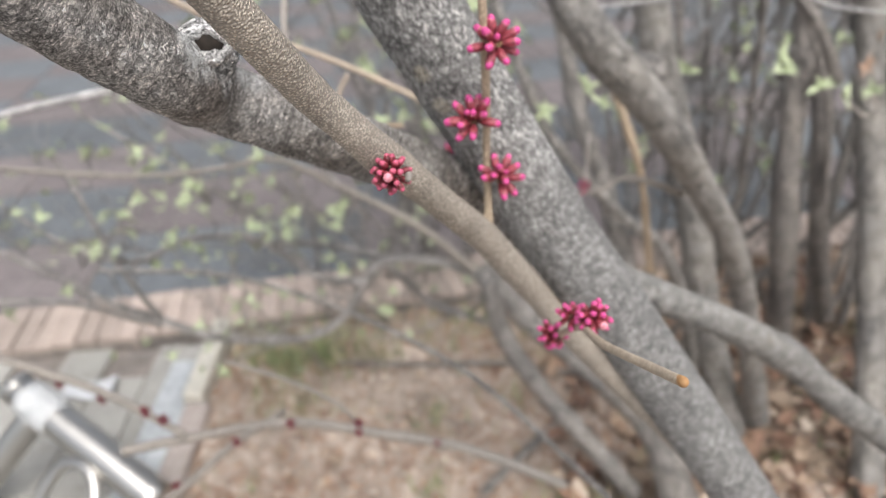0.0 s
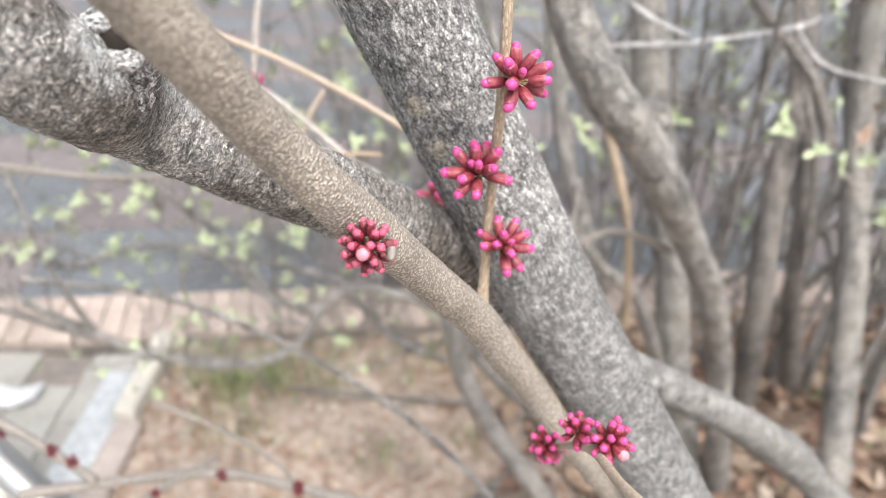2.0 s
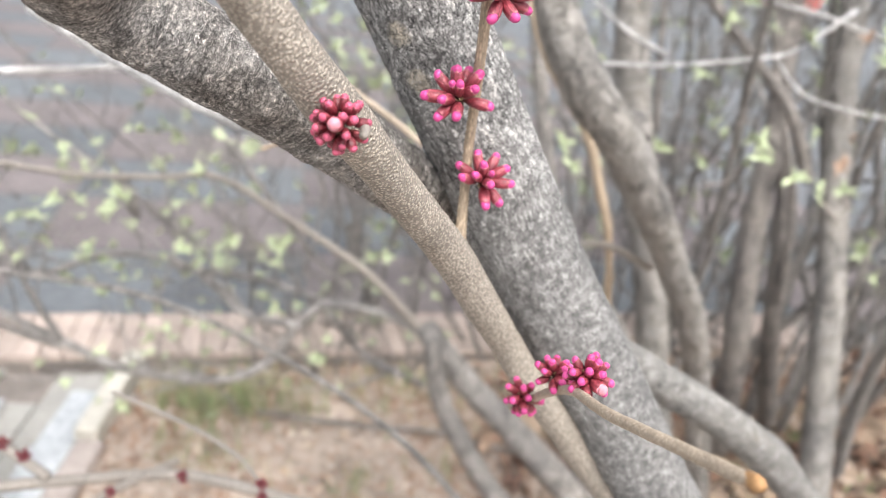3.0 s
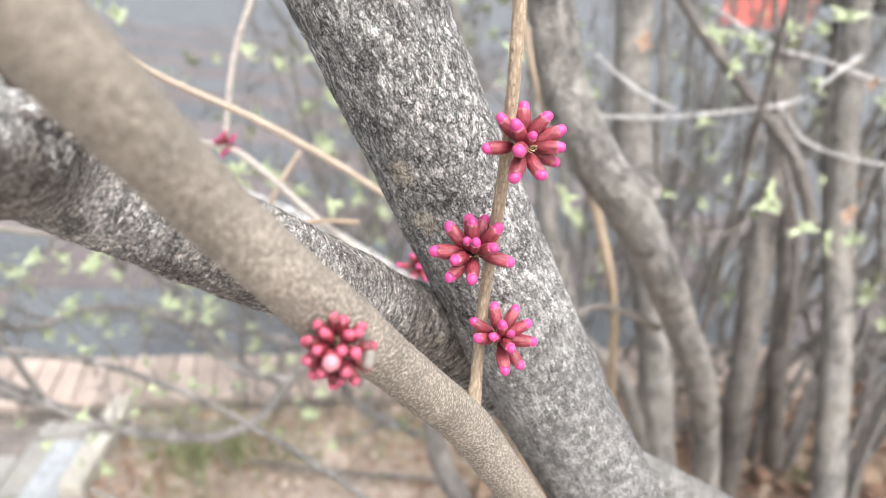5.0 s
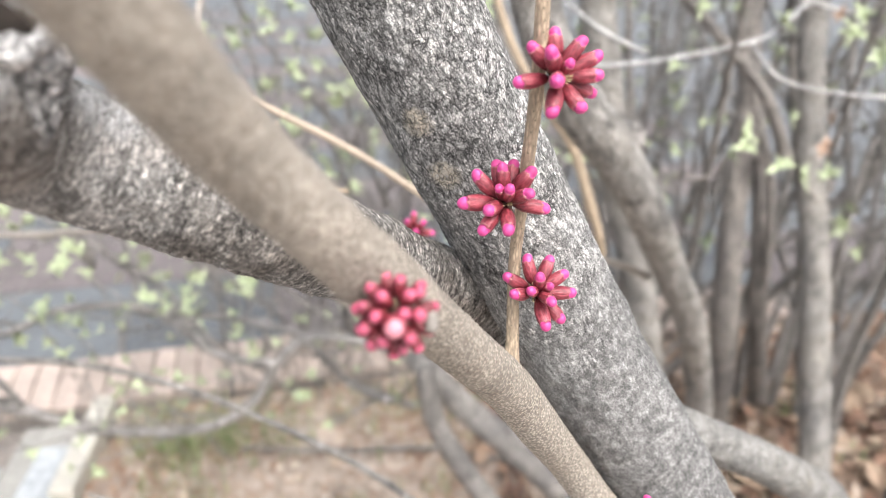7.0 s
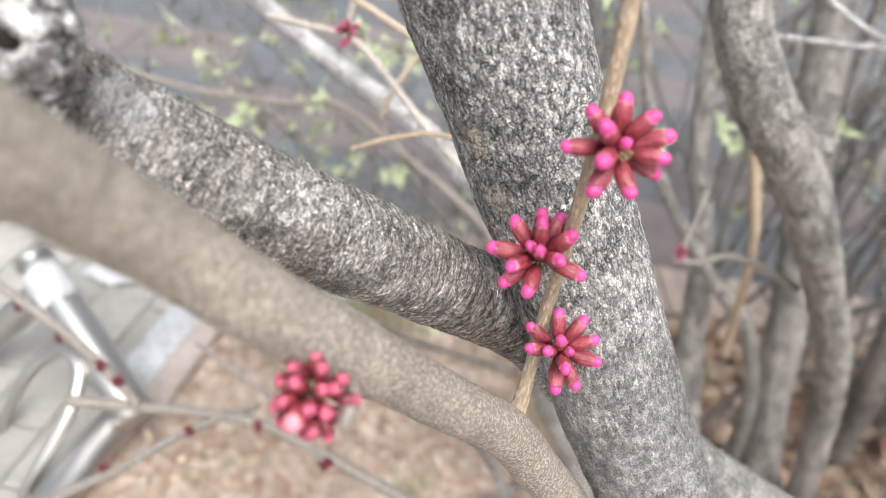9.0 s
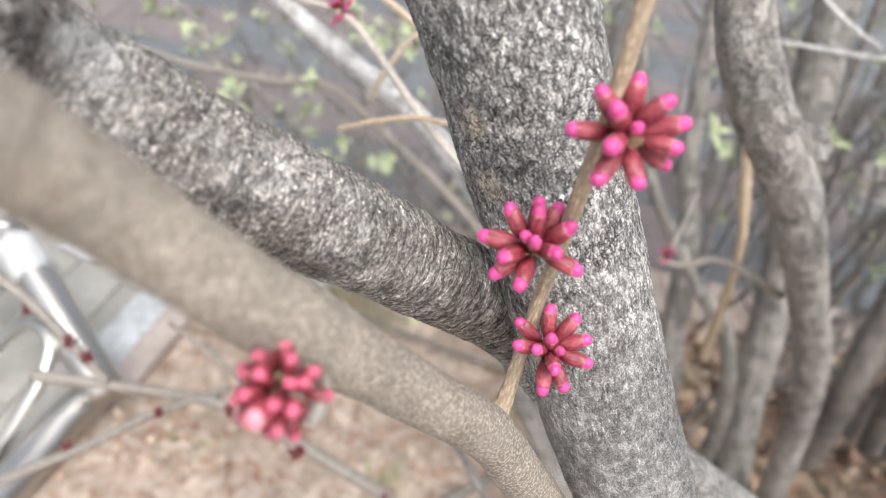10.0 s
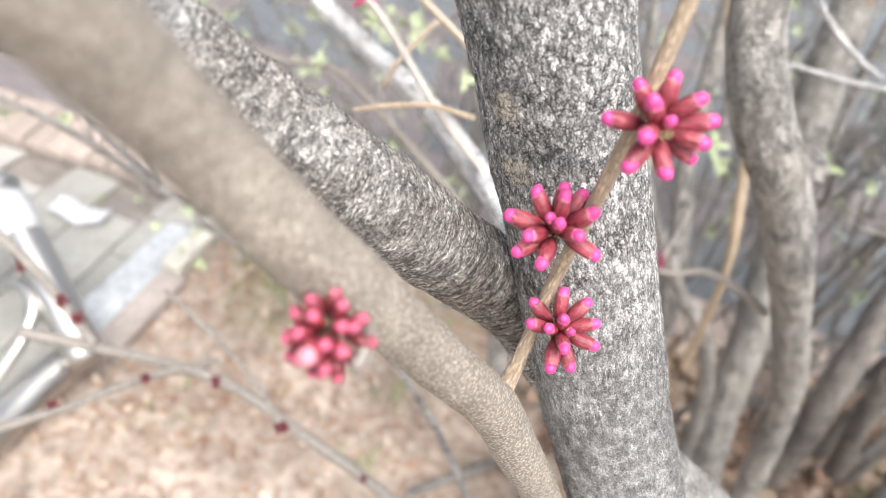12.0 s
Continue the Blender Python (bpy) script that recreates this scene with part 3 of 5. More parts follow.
def path_tiles():
    base = Pile()
    base.box((7.2, 6.4, 0.04), KERB @ Matrix.Translation((-0.8, 0.2 + 3.2, -0.032)))
    path = tagged(new("path", base.mesh("path", JOINT, False)), "path of slate-blue and dull red tiles", "path", kind="structure")
    size = 0.4
    slate = block_mesh("tile", (size - 0.008, size - 0.008, 0.03), TILE_SLATE, 0.002)
    red = block_mesh("tile", (size - 0.008, size - 0.008, 0.03), TILE_RED, 0.002)
    rng = random.Random(9)
    for i in range(18):
        for j in range(16):
            m = KERB @ Matrix.Translation((-4.2 + i * size, 0.2 + size / 2 + j * size, -0.02 + rng.uniform(-0.001, 0.001)))
            part("tile", red if (i + 2 * j) % 4 in (0, 1) else slate, path, "", m)


path_tiles()


# ---- litter on the soil ----
def litter():
    rng = random.Random(11)
    needles, flakes, weeds = Pile(), Pile(), Pile()
    for _ in range(15000):
        x, y = rng.uniform(-0.53, 1.5), rng.uniform(0.55, 1.75)
        if y > 1.32 + (x + 0.569) * 0.23 or noise.noise(Vector((x, y, 0)) * 4) + rng.uniform(-0.5, 0.5) < -0.15:
            continue
        a, ln = rng.uniform(0, 6.28), rng.uniform(0.012, 0.035)
        z = soil_height(x, y) + rng.uniform(0.002, 0.012)
        d = Vector((math.cos(a), math.sin(a), rng.uniform(-0.2, 0.25))) * ln
        side = Vector((-math.sin(a), math.cos(a), 0)) * rng.uniform(0.0006, 0.0011)
        p = Vector((x, y, z))
        k = p + d * 0.5 + side * rng.uniform(-4, 4) + Vector((0, 0, 0.002))
        up = Vector((0, 0, 0.0012))
        needles.add([tuple(v) for v in (p - side, p + side, p + up, k - side, k + side, k + up, p + d)], [(0, 1, 4, 3), (1, 2, 5, 4), (2, 0, 3, 5), (3, 4, 6), (4, 5, 6), (5, 3, 6)])
    for _ in range(3400):
        x, y = rng.uniform(-0.53, 1.7), rng.uniform(0.5, 1.9)
        if y > 1.32 + (x + 0.569) * 0.23:
            continue
        s = rng.uniform(0.003, 0.011) * (1.8 if x > 0.45 else 1.0)
        m = Matrix.Translation((x, y, soil_height(x, y) + rng.uniform(0.004, 0.014))) @ Euler((rng.uniform(-0.6, 0.6), rng.uniform(-0.6, 0.6), rng.uniform(0, 6.28))).to_matrix().to_4x4()
        w = rng.uniform(0.35, 0.8)
        pts = [(-1, 0, 0), (-0.3, -w, 0.15), (0.5, -w * 0.7, 0.1), (1, 0, 0.25), (0.5, w * 0.7, 0.3), (-0.3, w, 0.25), (0.1, 0, -0.05)]
        flakes.add([tuple(m @ (Vector(q) * s)) for q in pts], [(0, 1, 6), (1, 2, 6), (2, 3, 6), (3, 4, 6), (4, 5, 6), (5, 0, 6)])
    centres = [(rng.uniform(-0.45, 1.2), rng.uniform(0.75, 1.5), rng.uniform(0.02, 0.06)) for _ in range(34)] + [(-0.35 + 0.07 * i, 1.28 + 0.012 * i, 0.05) for i in range(12)] + [(-0.49 + 0.03 * (i % 5) + 0.01 * i, 1.27 - 0.02 * (i % 4), 0.035) for i in range(16)]
    for cx, cy, spread in centres:
        for _ in range(44):
            x, y = cx + rng.gauss(0, spread), cy + rng.gauss(0, spread)
            if y > 1.33 + (x + 0.569) * 0.23 or x < -0.53:
                continue
            h, a, w = rng.uniform(0.012, 0.045), rng.uniform(0, 6.28), rng.uniform(0.0008, 0.0018)
            p = Vector((x, y, soil_height(x, y)))
            lean = Vector((math.cos(a), math.sin(a), 0)) * h * rng.uniform(0.2, 0.9)
            side = Vector((-math.sin(a), math.cos(a), 0)) * w
            mid = p + lean * 0.4 + Vector((0, 0, h * 0.65))
            weeds.add([tuple(v) for v in (p - side, p + side, mid + side, mid - side, p + lean + Vector((0, 0, h)))], [(0, 1, 2, 3), (3, 2, 4)])
    leaves = Pile()
    for _ in range(3600):
        x, y = rng.uniform(0.22, 2.3), rng.uniform(0.35, 2.1)
        if y > 1.3 + (x + 0.569) * 0.23:
            continue
        s = rng.uniform(0.010, 0.030)
        m = Matrix.Translation((x, y, soil_height(x, y) + rng.uniform(0.01, 0.035))) @ Euler((rng.uniform(-0.8, 0.8), rng.uniform(-0.8, 0.8), rng.uniform(0, 6.28))).to_matrix().to_4x4()
        w, c = rng.uniform(0.35, 0.6), rng.uniform(0.1, 0.5)
        pts = [(-1, 0, c), (-0.5, -w * 0.8, c * 0.8), (0.1, -w, c), (0.7, -w * 0.5, c * 0.6), (1.1, 0.05, c * 0.5), (0.6, w * 0.6, c), (0.0, w, c * 1.3), (-0.6, w * 0.7, c), (0.05, 0, 0)]
        leaves.add([tuple(m @ (Vector(q) * s)) for q in pts], [(k, (k + 1) % 8, 8) for k in range(8)])
    tagged(new("dry_leaf_litter", leaves.mesh("dry_leaf_litter", LITTER)), "curled red-brown and tan dry leaves under the stems", "leaf litter", kind="stuff")
    tagged(new("needle_litter", needles.mesh("needle_litter", NEEDLE)), "red-brown dry needles scattered over the soil", "litter", kind="stuff")
    tagged(new("leaf_litter", flakes.mesh("leaf_litter", FLAKE)), "pale dry leaf flakes scattered over the soil", "litter", kind="stuff")
    tagged(new("weeds", weeds.mesh("weeds", GRASS)), "low green and straw-coloured weeds on the soil", "weeds", kind="stuff")


litter()


# Sheet just above the soil, coloured darker to stand in for shade under the stems.
def shaded_soil():
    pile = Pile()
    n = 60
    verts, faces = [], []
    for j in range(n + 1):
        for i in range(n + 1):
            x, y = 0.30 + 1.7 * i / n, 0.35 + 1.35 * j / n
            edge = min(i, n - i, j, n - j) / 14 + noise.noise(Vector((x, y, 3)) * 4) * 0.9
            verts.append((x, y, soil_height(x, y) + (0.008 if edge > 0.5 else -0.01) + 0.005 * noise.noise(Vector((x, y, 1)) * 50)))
    for j in range(n):
        for i in range(n):
            a = j * (n + 1) + i
            faces.append((a, a + 1, a + n + 2, a + n + 1))
    pile.add(verts, faces)
    tagged(new("shaded_soil", pile.mesh("shaded_soil", SHADED_SOIL)), "darker brown ground under the stems, with their shade put into its colour", "leaf mould", kind="stuff")


shaded_soil()


def star_leaf(seed):
    """A dry palmate leaf with seven curled points."""
    rng = random.Random(seed)
    pile = Pile()
    verts, faces = [(0, 0, 0.004)], []
    n = 7
    for i in range(n):
        a = radians(-140 + 280 * i / (n - 1)) + math.pi / 2
        ln = (0.62 + 0.38 * math.cos(a - math.pi / 2)) * 0.045 + 0.008
        curl = rng.uniform(0.002, 0.014)
        for f, w, z in ((0.30, 0.16, 0.0), (0.62, 0.13, 0.3), (1.0, 0.0, 1.0)):
            for s in (-1, 1) if w else (0,):
                verts.append((math.cos(a) * f * ln - s * math.sin(a) * w * ln, math.sin(a) * f * ln + s * math.cos(a) * w * ln, 0.003 + curl * z + 0.002 * s * s))
        o = 1 + i * 5
        faces += [(0, o, o + 1), (o, o + 2, o + 3, o + 1), (o + 2, o + 4, o + 3)]
        if i:
            faces.append((0, o - 4, o))
    pile.add(verts, faces)
    pile.tube([(0, 0, 0.003, 0.0007), (0.002, -0.02, 0.006, 0.0006), (0.006, -0.038, 0.004, 0.0005)], 5, 0.006)
    return pile.mesh("fallen_leaf", DRY_LEAF)


def broad_leaf(seed):
    """A dry broad leaf, folded along its middle and curled at the edge."""
    rng = random.Random(seed)
    pile = Pile()
    verts, faces, n = [], [], 7
    fold, curl = rng.uniform(0.1, 0.5), rng.uniform(-0.4, 0.5)
    for i in range(n + 1):
        t = i / n
        w = 0.022 * math.sin(math.pi * min(1, t * 1.04 + 0.02)) ** 0.75
        z = 0.006 + curl * 0.03 * (t - 0.4) ** 2
        x = -0.035 + 0.07 * t
        verts += [(x, -w, z + w * fold + rng.uniform(0, 0.002)), (x, 0, z), (x, w, z + w * fold * 1.2 + rng.uniform(0, 0.002))]
    for i in range(n):
        a = i * 3
        faces += [(a, a + 3, a + 4, a + 1), (a + 1, a + 4, a + 5, a + 2)]
    pile.add(verts, faces)
    pile.tube([(-0.055, 0.003, 0.004, 0.0007), (-0.035, 0, 0.006, 0.0008)], 5, 0.006)
    return pile.mesh("fallen_leaf", DRY_LEAF)


def fallen_leaves():
    rng = random.Random(21)
    stars, broads = [star_leaf(i) for i in range(3)], [broad_leaf(i) for i in range(4)]
    spots = [(0.63, 1.02, 0, 0.4), (0.71, 0.97, 0, 2.0)]
    for _ in range(170):
        spots.append((rng.uniform(0.32, 1.35), rng.uniform(0.55, 1.65), 1 if rng.random() < 0.7 else 0, rng.uniform(0, 6.28)))
    for _ in range(16):
        spots.append((rng.uniform(-0.45, 0.3), rng.uniform(0.7, 1.4), 1, rng.uniform(0, 6.28)))
    for i, (x, y, kind, turn) in enumerate(spots):
        s = rng.uniform(0.75, 1.25) if x > 0.3 else rng.uniform(0.35, 0.6)
        m = Matrix.Translation((x, y, soil_height(x, y) + rng.uniform(0.006, 0.02))) @ Euler((rng.uniform(-0.35, 0.35), rng.uniform(-0.35, 0.35), turn)).to_matrix().to_4x4() @ Matrix.Scale(s, 4)
        ob = new("fallen_leaf", (broads if kind else stars)[i % 3])
        ob.matrix_basis = m
        tagged(ob, "dry tan broad leaf fallen on the soil" if kind else "dry pale star-shaped leaf fallen on the soil", "leaf", "fallen leaves")


fallen_leaves()


def ground_sticks():
    for knots, label in (([(0.08, 0.84, 0.02, 0.008), (0.16, 0.93, 0.024, 0.0085), (0.235, 1.015, 0.022, 0.008)], "thick broken dark stick lying on the soil"),
                         ([(-0.25, 1.2, 0.02, 0.004), (-0.05, 1.19, 0.022, 0.005), (0.15, 1.2, 0.02, 0.005), (0.3, 1.17, 0.016, 0.004)], "long grey stick lying on the soil")):
        pile = Pile()
        pile.tube(knots, 10, 0.008, 0.0008, 90)
        tagged(new("stick", pile.mesh("stick", BARK_DARK)), label, "stick")


ground_sticks()


def paper_scrap():
    pile = Pile()
    n = 8
    verts, faces = [], []
    for j in range(n + 1):
        for i in range(n + 1):
            x, y = (i / n - 0.5) * 0.11, (j / n - 0.5) * 0.055
            verts.append((x, y + 0.006 * math.sin(i), 0.014 + 0.010 * noise.noise(Vector((x, y, 0.5)) * 40) + 0.008 * (i / n - 0.5) ** 2 * 4))
    for j in range(n):
        for i in range(n):
            a = j * (n + 1) + i
            faces.append((a, a + 1, a + n + 2, a + n + 1))
    pile.add(verts, faces)
    ob = new("paper_scrap", pile.mesh("paper_scrap", PAPER))
    ob.matrix_basis = pose(-0.80, 1.11, 0.0, 0, 0, 10)
    tagged(ob, "crumpled white paper scrap lying on the pavers", "paper")


paper_scrap()


# ---- the steel bicycle rack ----
def bicycle_rack():
    rack = thing("bicycle_rack", (-0.47, 0.75, 0.0), "stainless steel tube rack with a taped joint beside the bed", "bicycle rack")
    pile = Pile()
    pile.tube([(-0.47, 0.75, 0.10, 0.030), (-0.61, 0.82, 0.16, 0.030), (-0.76, 0.893, 0.222, 0.030)], 28, 0.02, dome=False)
    part("leaning_tube", pile.mesh("leaning_tube", STEEL), rack)
    pile = Pile()
    pile.tube([(-0.752, 0.889, 0.219, 0.0315), (-0.764, 0.895, 0.224, 0.0315)], 28, 0.004, dome=False)
    part("end_cap", pile.mesh("end_cap", STEEL), rack)
    pile = Pile()
    pile.tube([(-0.72, 0.872, 0.19, 0.027), (-0.80, 0.82, 0.10, 0.027), (-0.88, 0.765, 0.02, 0.027)], 28, 0.02, dome=False)
    part("side_tube", pile.mesh("side_tube", STEEL), rack)
    pile = Pile()
    pile.tube([(-0.520, 0.785, 0.055, 0.030), (-0.529, 0.72, 0.045, 0.030), (-0.527, 0.643, 0.032, 0.030), (-0.526, 0.552, 0.03, 0.030), (-0.52, 0.36, 0.03, 0.030)], 28, 0.01, dome=False)
    part("ground_tube", pile.mesh("ground_tube", STEEL), rack)
    pile = Pile()
    pile.tube([(-0.592, 0.62, 0.0, 0.010), (-0.580, 0.66, 0.05, 0.010), (-0.570, 0.72, 0.105, 0.010), (-0.582, 0.765, 0.140, 0.010), (-0.615, 0.785, 0.152, 0.010), (-0.655, 0.785, 0.135, 0.010), (-0.69, 0.75, 0.085, 0.010), (-0.715, 0.70, 0.0, 0.010)], 14, 0.008)
    part("wheel_loop", pile.mesh("wheel_loop", STEEL), rack, "bent steel rod loop")
    pile = Pile()
    pile.tube([(-0.735, 0.881, 0.212, 0.0335), (-0.705, 0.867, 0.199, 0.034), (-0.675, 0.852, 0.186, 0.0335)], 36, 0.003, 0.0012, 160, dome=False)
    part("tape_wrap", pile.mesh("tape_wrap", TAPE), rack, "clear wrinkled tape wound round the tube")


bicycle_rack()


def red_sign():
    sign = thing("red_sign", (2.94, 6.47, -0.03), "bright red board on two slim posts", "sign")
    pile = Pile()
    pile.box((0.80, 0.03, 0.95), Matrix.Translation((2.93, 6.47, 1.235)), 0.004)
    part("board", pile.mesh("board", RED, False), sign)
    for x in (2.65, 3.23):
        pile = Pile()
        pile.tube([(x, 6.5, -0.03, 0.02), (x, 6.5, 1.7, 0.02)], 10, 0.5)
        part("post", pile.mesh("post", STEEL), sign)


red_sign()

# ---- the redbud tree in bloom ----
TREE = thing("redbud_tree", (0.52, 0.29, 0.0), "grey-barked redbud tree with magenta flower buds on bare wood", "tree")
TRUNK = [(0.55, 0.29, -0.03, 0.034), (0.47, 0.285, 0.25, 0.025), (0.33, 0.29, 0.53, 0.020), (0.2331, 0.3080, 0.6815, 0.0178), (0.1606, 0.3268, 0.7851, 0.0190), (0.0994, 0.3374, 0.8705, 0.0207), (0.0593, 0.3444, 0.9337, 0.0215), (0.0231, 0.3432, 0.9944, 0.0216), (-0.0129, 0.3435, 1.0551, 0.0214), (-0.06, 0.345, 1.14, 0.0205), (-0.13, 0.36, 1.28, 0.018), (-0.20, 0.40, 1.5, 0.012)]
limb("trunk", TREE, TRUNK, BARK, 120, 0.0012, 0.0007, 95)
limb("limb", TREE, [(0.0850, 0.3570, 0.8580, 0.0135), (0.0630, 0.3538, 0.8776, 0.0145), (0.0276, 0.3232, 0.9099, 0.0137), (-0.0003, 0.2966, 0.9352, 0.0137), (-0.0245, 0.2843, 0.9504, 0.0135), (-0.0413, 0.2713, 0.9641, 0.0139), (-0.0435, 0.2450, 0.9805, 0.0138), (-0.0635, 0.2198, 1.0098, 0.0136), (-0.09, 0.19, 1.05, 0.0125), (-0.14, 0.15, 1.12, 0.011)], BARK_LIMB, 96, 0.0012, 0.0008, 110, "grey limb forking from the trunk")
limb("side_limb", TREE, [(0.07, 0.362, 0.862, 0.0100), (0.1150, 0.3770, 0.8260, 0.0108), (0.1654, 0.3906, 0.7925, 0.0110), (0.2353, 0.4110, 0.7487, 0.0116), (0.2700, 0.4210, 0.7240, 0.0123), (0.3034, 0.4317, 0.6975, 0.0138), (0.3250, 0.4370, 0.6760, 0.0122), (0.3631, 0.4429, 0.6400, 0.0127), (0.4262, 0.4538, 0.5858, 0.0130), (0.52, 0.47, 0.50, 0.014), (0.66, 0.50, 0.36, 0.015)], BARK_LIGHT, 72, 0.0018, 0.0009, 80, "pale grey side limb with a broken stub")
limb("stub", TREE, [(-0.0430, 0.2610, 0.9680, 0.0128), (-0.0370, 0.2605, 0.9770, 0.0116), (-0.0318, 0.2600, 0.9845, 0.0102), (-0.0290, 0.2595, 0.9890, 0.0078), (-0.0280, 0.2592, 0.9908, 0.0040)], BARK_STUB, 72, 0.0012, 0.0009, 120, "pale healed stub of a lost branch")
SHOOT_LINE = [(0.232, 0.312, 0.670, 0.0085), (0.190, 0.322, 0.722, 0.0080), (0.150, 0.325, 0.765, 0.0075), (0.128, 0.322, 0.792, 0.0070), (0.1087, 0.3173, 0.8168, 0.0066), (0.0929, 0.3170, 0.8386, 0.0067), (0.0795, 0.3083, 0.8599, 0.0071), (0.0647, 0.2984, 0.8842, 0.0072), (0.0467, 0.2775, 0.9128, 0.0067), (0.0365, 0.2662, 0.9285, 0.0067), (0.0290, 0.2577, 0.9400, 0.0074), (0.0233, 0.2513, 0.9488, 0.0070), (0.0165, 0.2438, 0.9600, 0.0064), (0.0068, 0.2333, 0.9762, 0.0063), (-0.0032, 0.2151, 1.0001, 0.0064), (-0.0176, 0.1930, 1.0300, 0.0062), (-0.05, 0.155, 1.075, 0.0058), (-0.10, 0.11, 1.13, 0.005)]
limb("shoot", TREE, SHOOT_LINE, SHOOT, 72, 0.0010, 0.00022, 260, "smooth tan shoot")
limb("twig", TREE, [(0.0650, 0.2990, 0.8790, 0.0046), (0.0656, 0.3030, 0.8850, 0.0036), (0.0664, 0.3075, 0.8920, 0.0021), (0.0653, 0.3134, 0.9177, 0.00178), (0.0647, 0.3100, 0.9459, 0.00178), (0.0635, 0.3058, 0.9763, 0.00178), (0.0597, 0.3047, 1.0171, 0.00165), (0.0543, 0.3051, 1.0577, 0.0016), (0.05, 0.306, 1.10, 0.0015)], TWIG, 24, 0.0008, 0.00012, 500, "thin tan twig carrying bud clusters")
limb("twig", TREE, [(x, y, z, r * 0.70) for x, y, z, r in [(0.0966, 0.2975, 0.8221, 0.0023), (0.1059, 0.2675, 0.8559, 0.0023), (0.1088, 0.2292, 0.8775, 0.0023), (0.1216, 0.1845, 0.9007, 0.0023)]], TWIG_PALE, 20, 0.0009, 0.00014, 400, "short bent tan twig")
limb("cut_end", TREE, [(0.1213, 0.1857, 0.9001, 0.00160), (0.1220, 0.1833, 0.9014, 0.0017), (0.1223, 0.1822, 0.9019, 0.0010)], CUT, 16, 0.0006, 0.0002, 500, "orange-brown cut twig end")

bud_cluster(TREE, (0.0673, 0.3026, 0.9723), [(-0.1, 0.31, 0.95), (0.46, 0.01, 0.89), (0.88, 0.07, 0.48), (0.98, -0.18, 0.09), (0.92, 0.16, -0.35), (0.48, -0.68, -0.56), (-0.18, -0.98, 0.09), (-0.1, -0.78, -0.62), (-0.94, -0.29, -0.15), (-0.72, -0.07, 0.69), (-0.29, -0.72, 0.63), (0.19, -0.82, 0.55, 0.72)], 0.94, "star-shaped cluster of magenta-tipped buds")
bud_cluster(TREE, (0.0593, 0.3063, 0.9383), [(-0.23, 0.56, 0.8), (-0.14, -0.01, 0.99, 0.85), (0.2, 0.5, 0.84), (0.53, -0.06, 0.84), (0.45, -0.64, 0.63, 0.9), (1.0, -0.09, -0.03), (-0.01, -0.95, -0.3), (-0.62, -0.78, 0.11), (-0.63, -0.64, -0.45), (-0.98, -0.17, 0.06), (-0.79, 0.16, 0.59), (-0.35, -0.55, 0.76, 0.7), (-0.04, -0.71, 0.7, 0.8)], 1.0, "star-shaped cluster of magenta-tipped buds")
bud_cluster(TREE, (0.0712, 0.3081, 0.9105), [(-0.28, 0.42, 0.86), (0.01, -0.55, 0.84, 0.9), (0.42, 0.44, 0.8), (0.82, 0.23, 0.53), (0.42, -0.63, 0.65, 0.72), (1.0, -0.05, 0.01), (0.69, -0.53, -0.49), (0.3, -0.91, 0.3, 0.9), (0.19, -0.83, -0.52), (-0.34, -0.8, 0.5, 0.9), (-0.79, -0.59, 0.19), (-0.89, 0.03, 0.46)], 0.92, "smaller star-shaped cluster of magenta-tipped buds")
bud_cluster(TREE, (0.0587, 0.3039, 1.0201), ball_ways(7, (0.2, -0.7, 0.2), 1.6, 9), 0.5, "tiny dark red buds on the twig", dark=True)
SCAR_WAY = Vector((0.86, -0.48, 0.12)).normalized()
bud_cluster(TREE, (0.0303, 0.2428, 0.9432), [w for w in ball_ways(32, (-0.25, -0.9, 0.2), 1.5, 2) if Vector(w) @ SCAR_WAY < 0.90], 0.80, "round tight cluster of dark rose buds", 0, True)
bud_cluster(TREE, (0.0975, 0.2868, 0.8365), ball_ways(15, (-0.3, -0.9, -0.1), 1.35, 3), 0.86, "cluster of rose buds at the twig's base", stout=True)
bud_cluster(TREE, (0.1035, 0.2745, 0.8560), ball_ways(14, (0.1, -0.5, 0.8), 1.2, 4), 0.80, "cluster of rose buds beside the bent twig", stout=True)
bud_cluster(TREE, (0.1105, 0.2610, 0.8665), ball_ways(18, (0.2, -0.7, 0.6), 1.25, 5), 0.88, "cluster of rose buds with one pale opening petal", 2, stout=True)

limb("leaf_scar", TREE, [(0.0345, 0.2480, 0.9430, 0.0012), (0.0358, 0.2452, 0.9432, 0.0013), (0.0364, 0.2420, 0.9425, 0.0013), (0.0361, 0.2402, 0.9415, 0.0009)], LOW, 14, 0.0008, 0.0003, 300, "grey leaf scar beside the bud cluster")
limb("spur", TREE, [(0.0690, 0.2990, 0.8860, 0.0016), (0.0708, 0.2975, 0.8835, 0.0011), (0.0714, 0.2965, 0.8815, 0.0005)], BARK_DARK, 8, 0.0008, 0.0003, 500, "small dark spur at the fork")

# a pale limb and finer twigs of the same tree behind the fork
limb("pale_limb", TREE, [(0.0804, 0.4227, 0.8378, 0.0077), (0.0209, 0.5070, 0.8316, 0.0077), (-0.0426, 0.5884, 0.8216, 0.0077), (-0.1297, 0.6614, 0.8156, 0.0077), (-0.2415, 0.7259, 0.8317, 0.0077), (-0.3637, 0.7830, 0.8656, 0.0077)], BARK_PALE, 32, 0.004, 0.0006, 90, "pale silvery limb behind the fork")
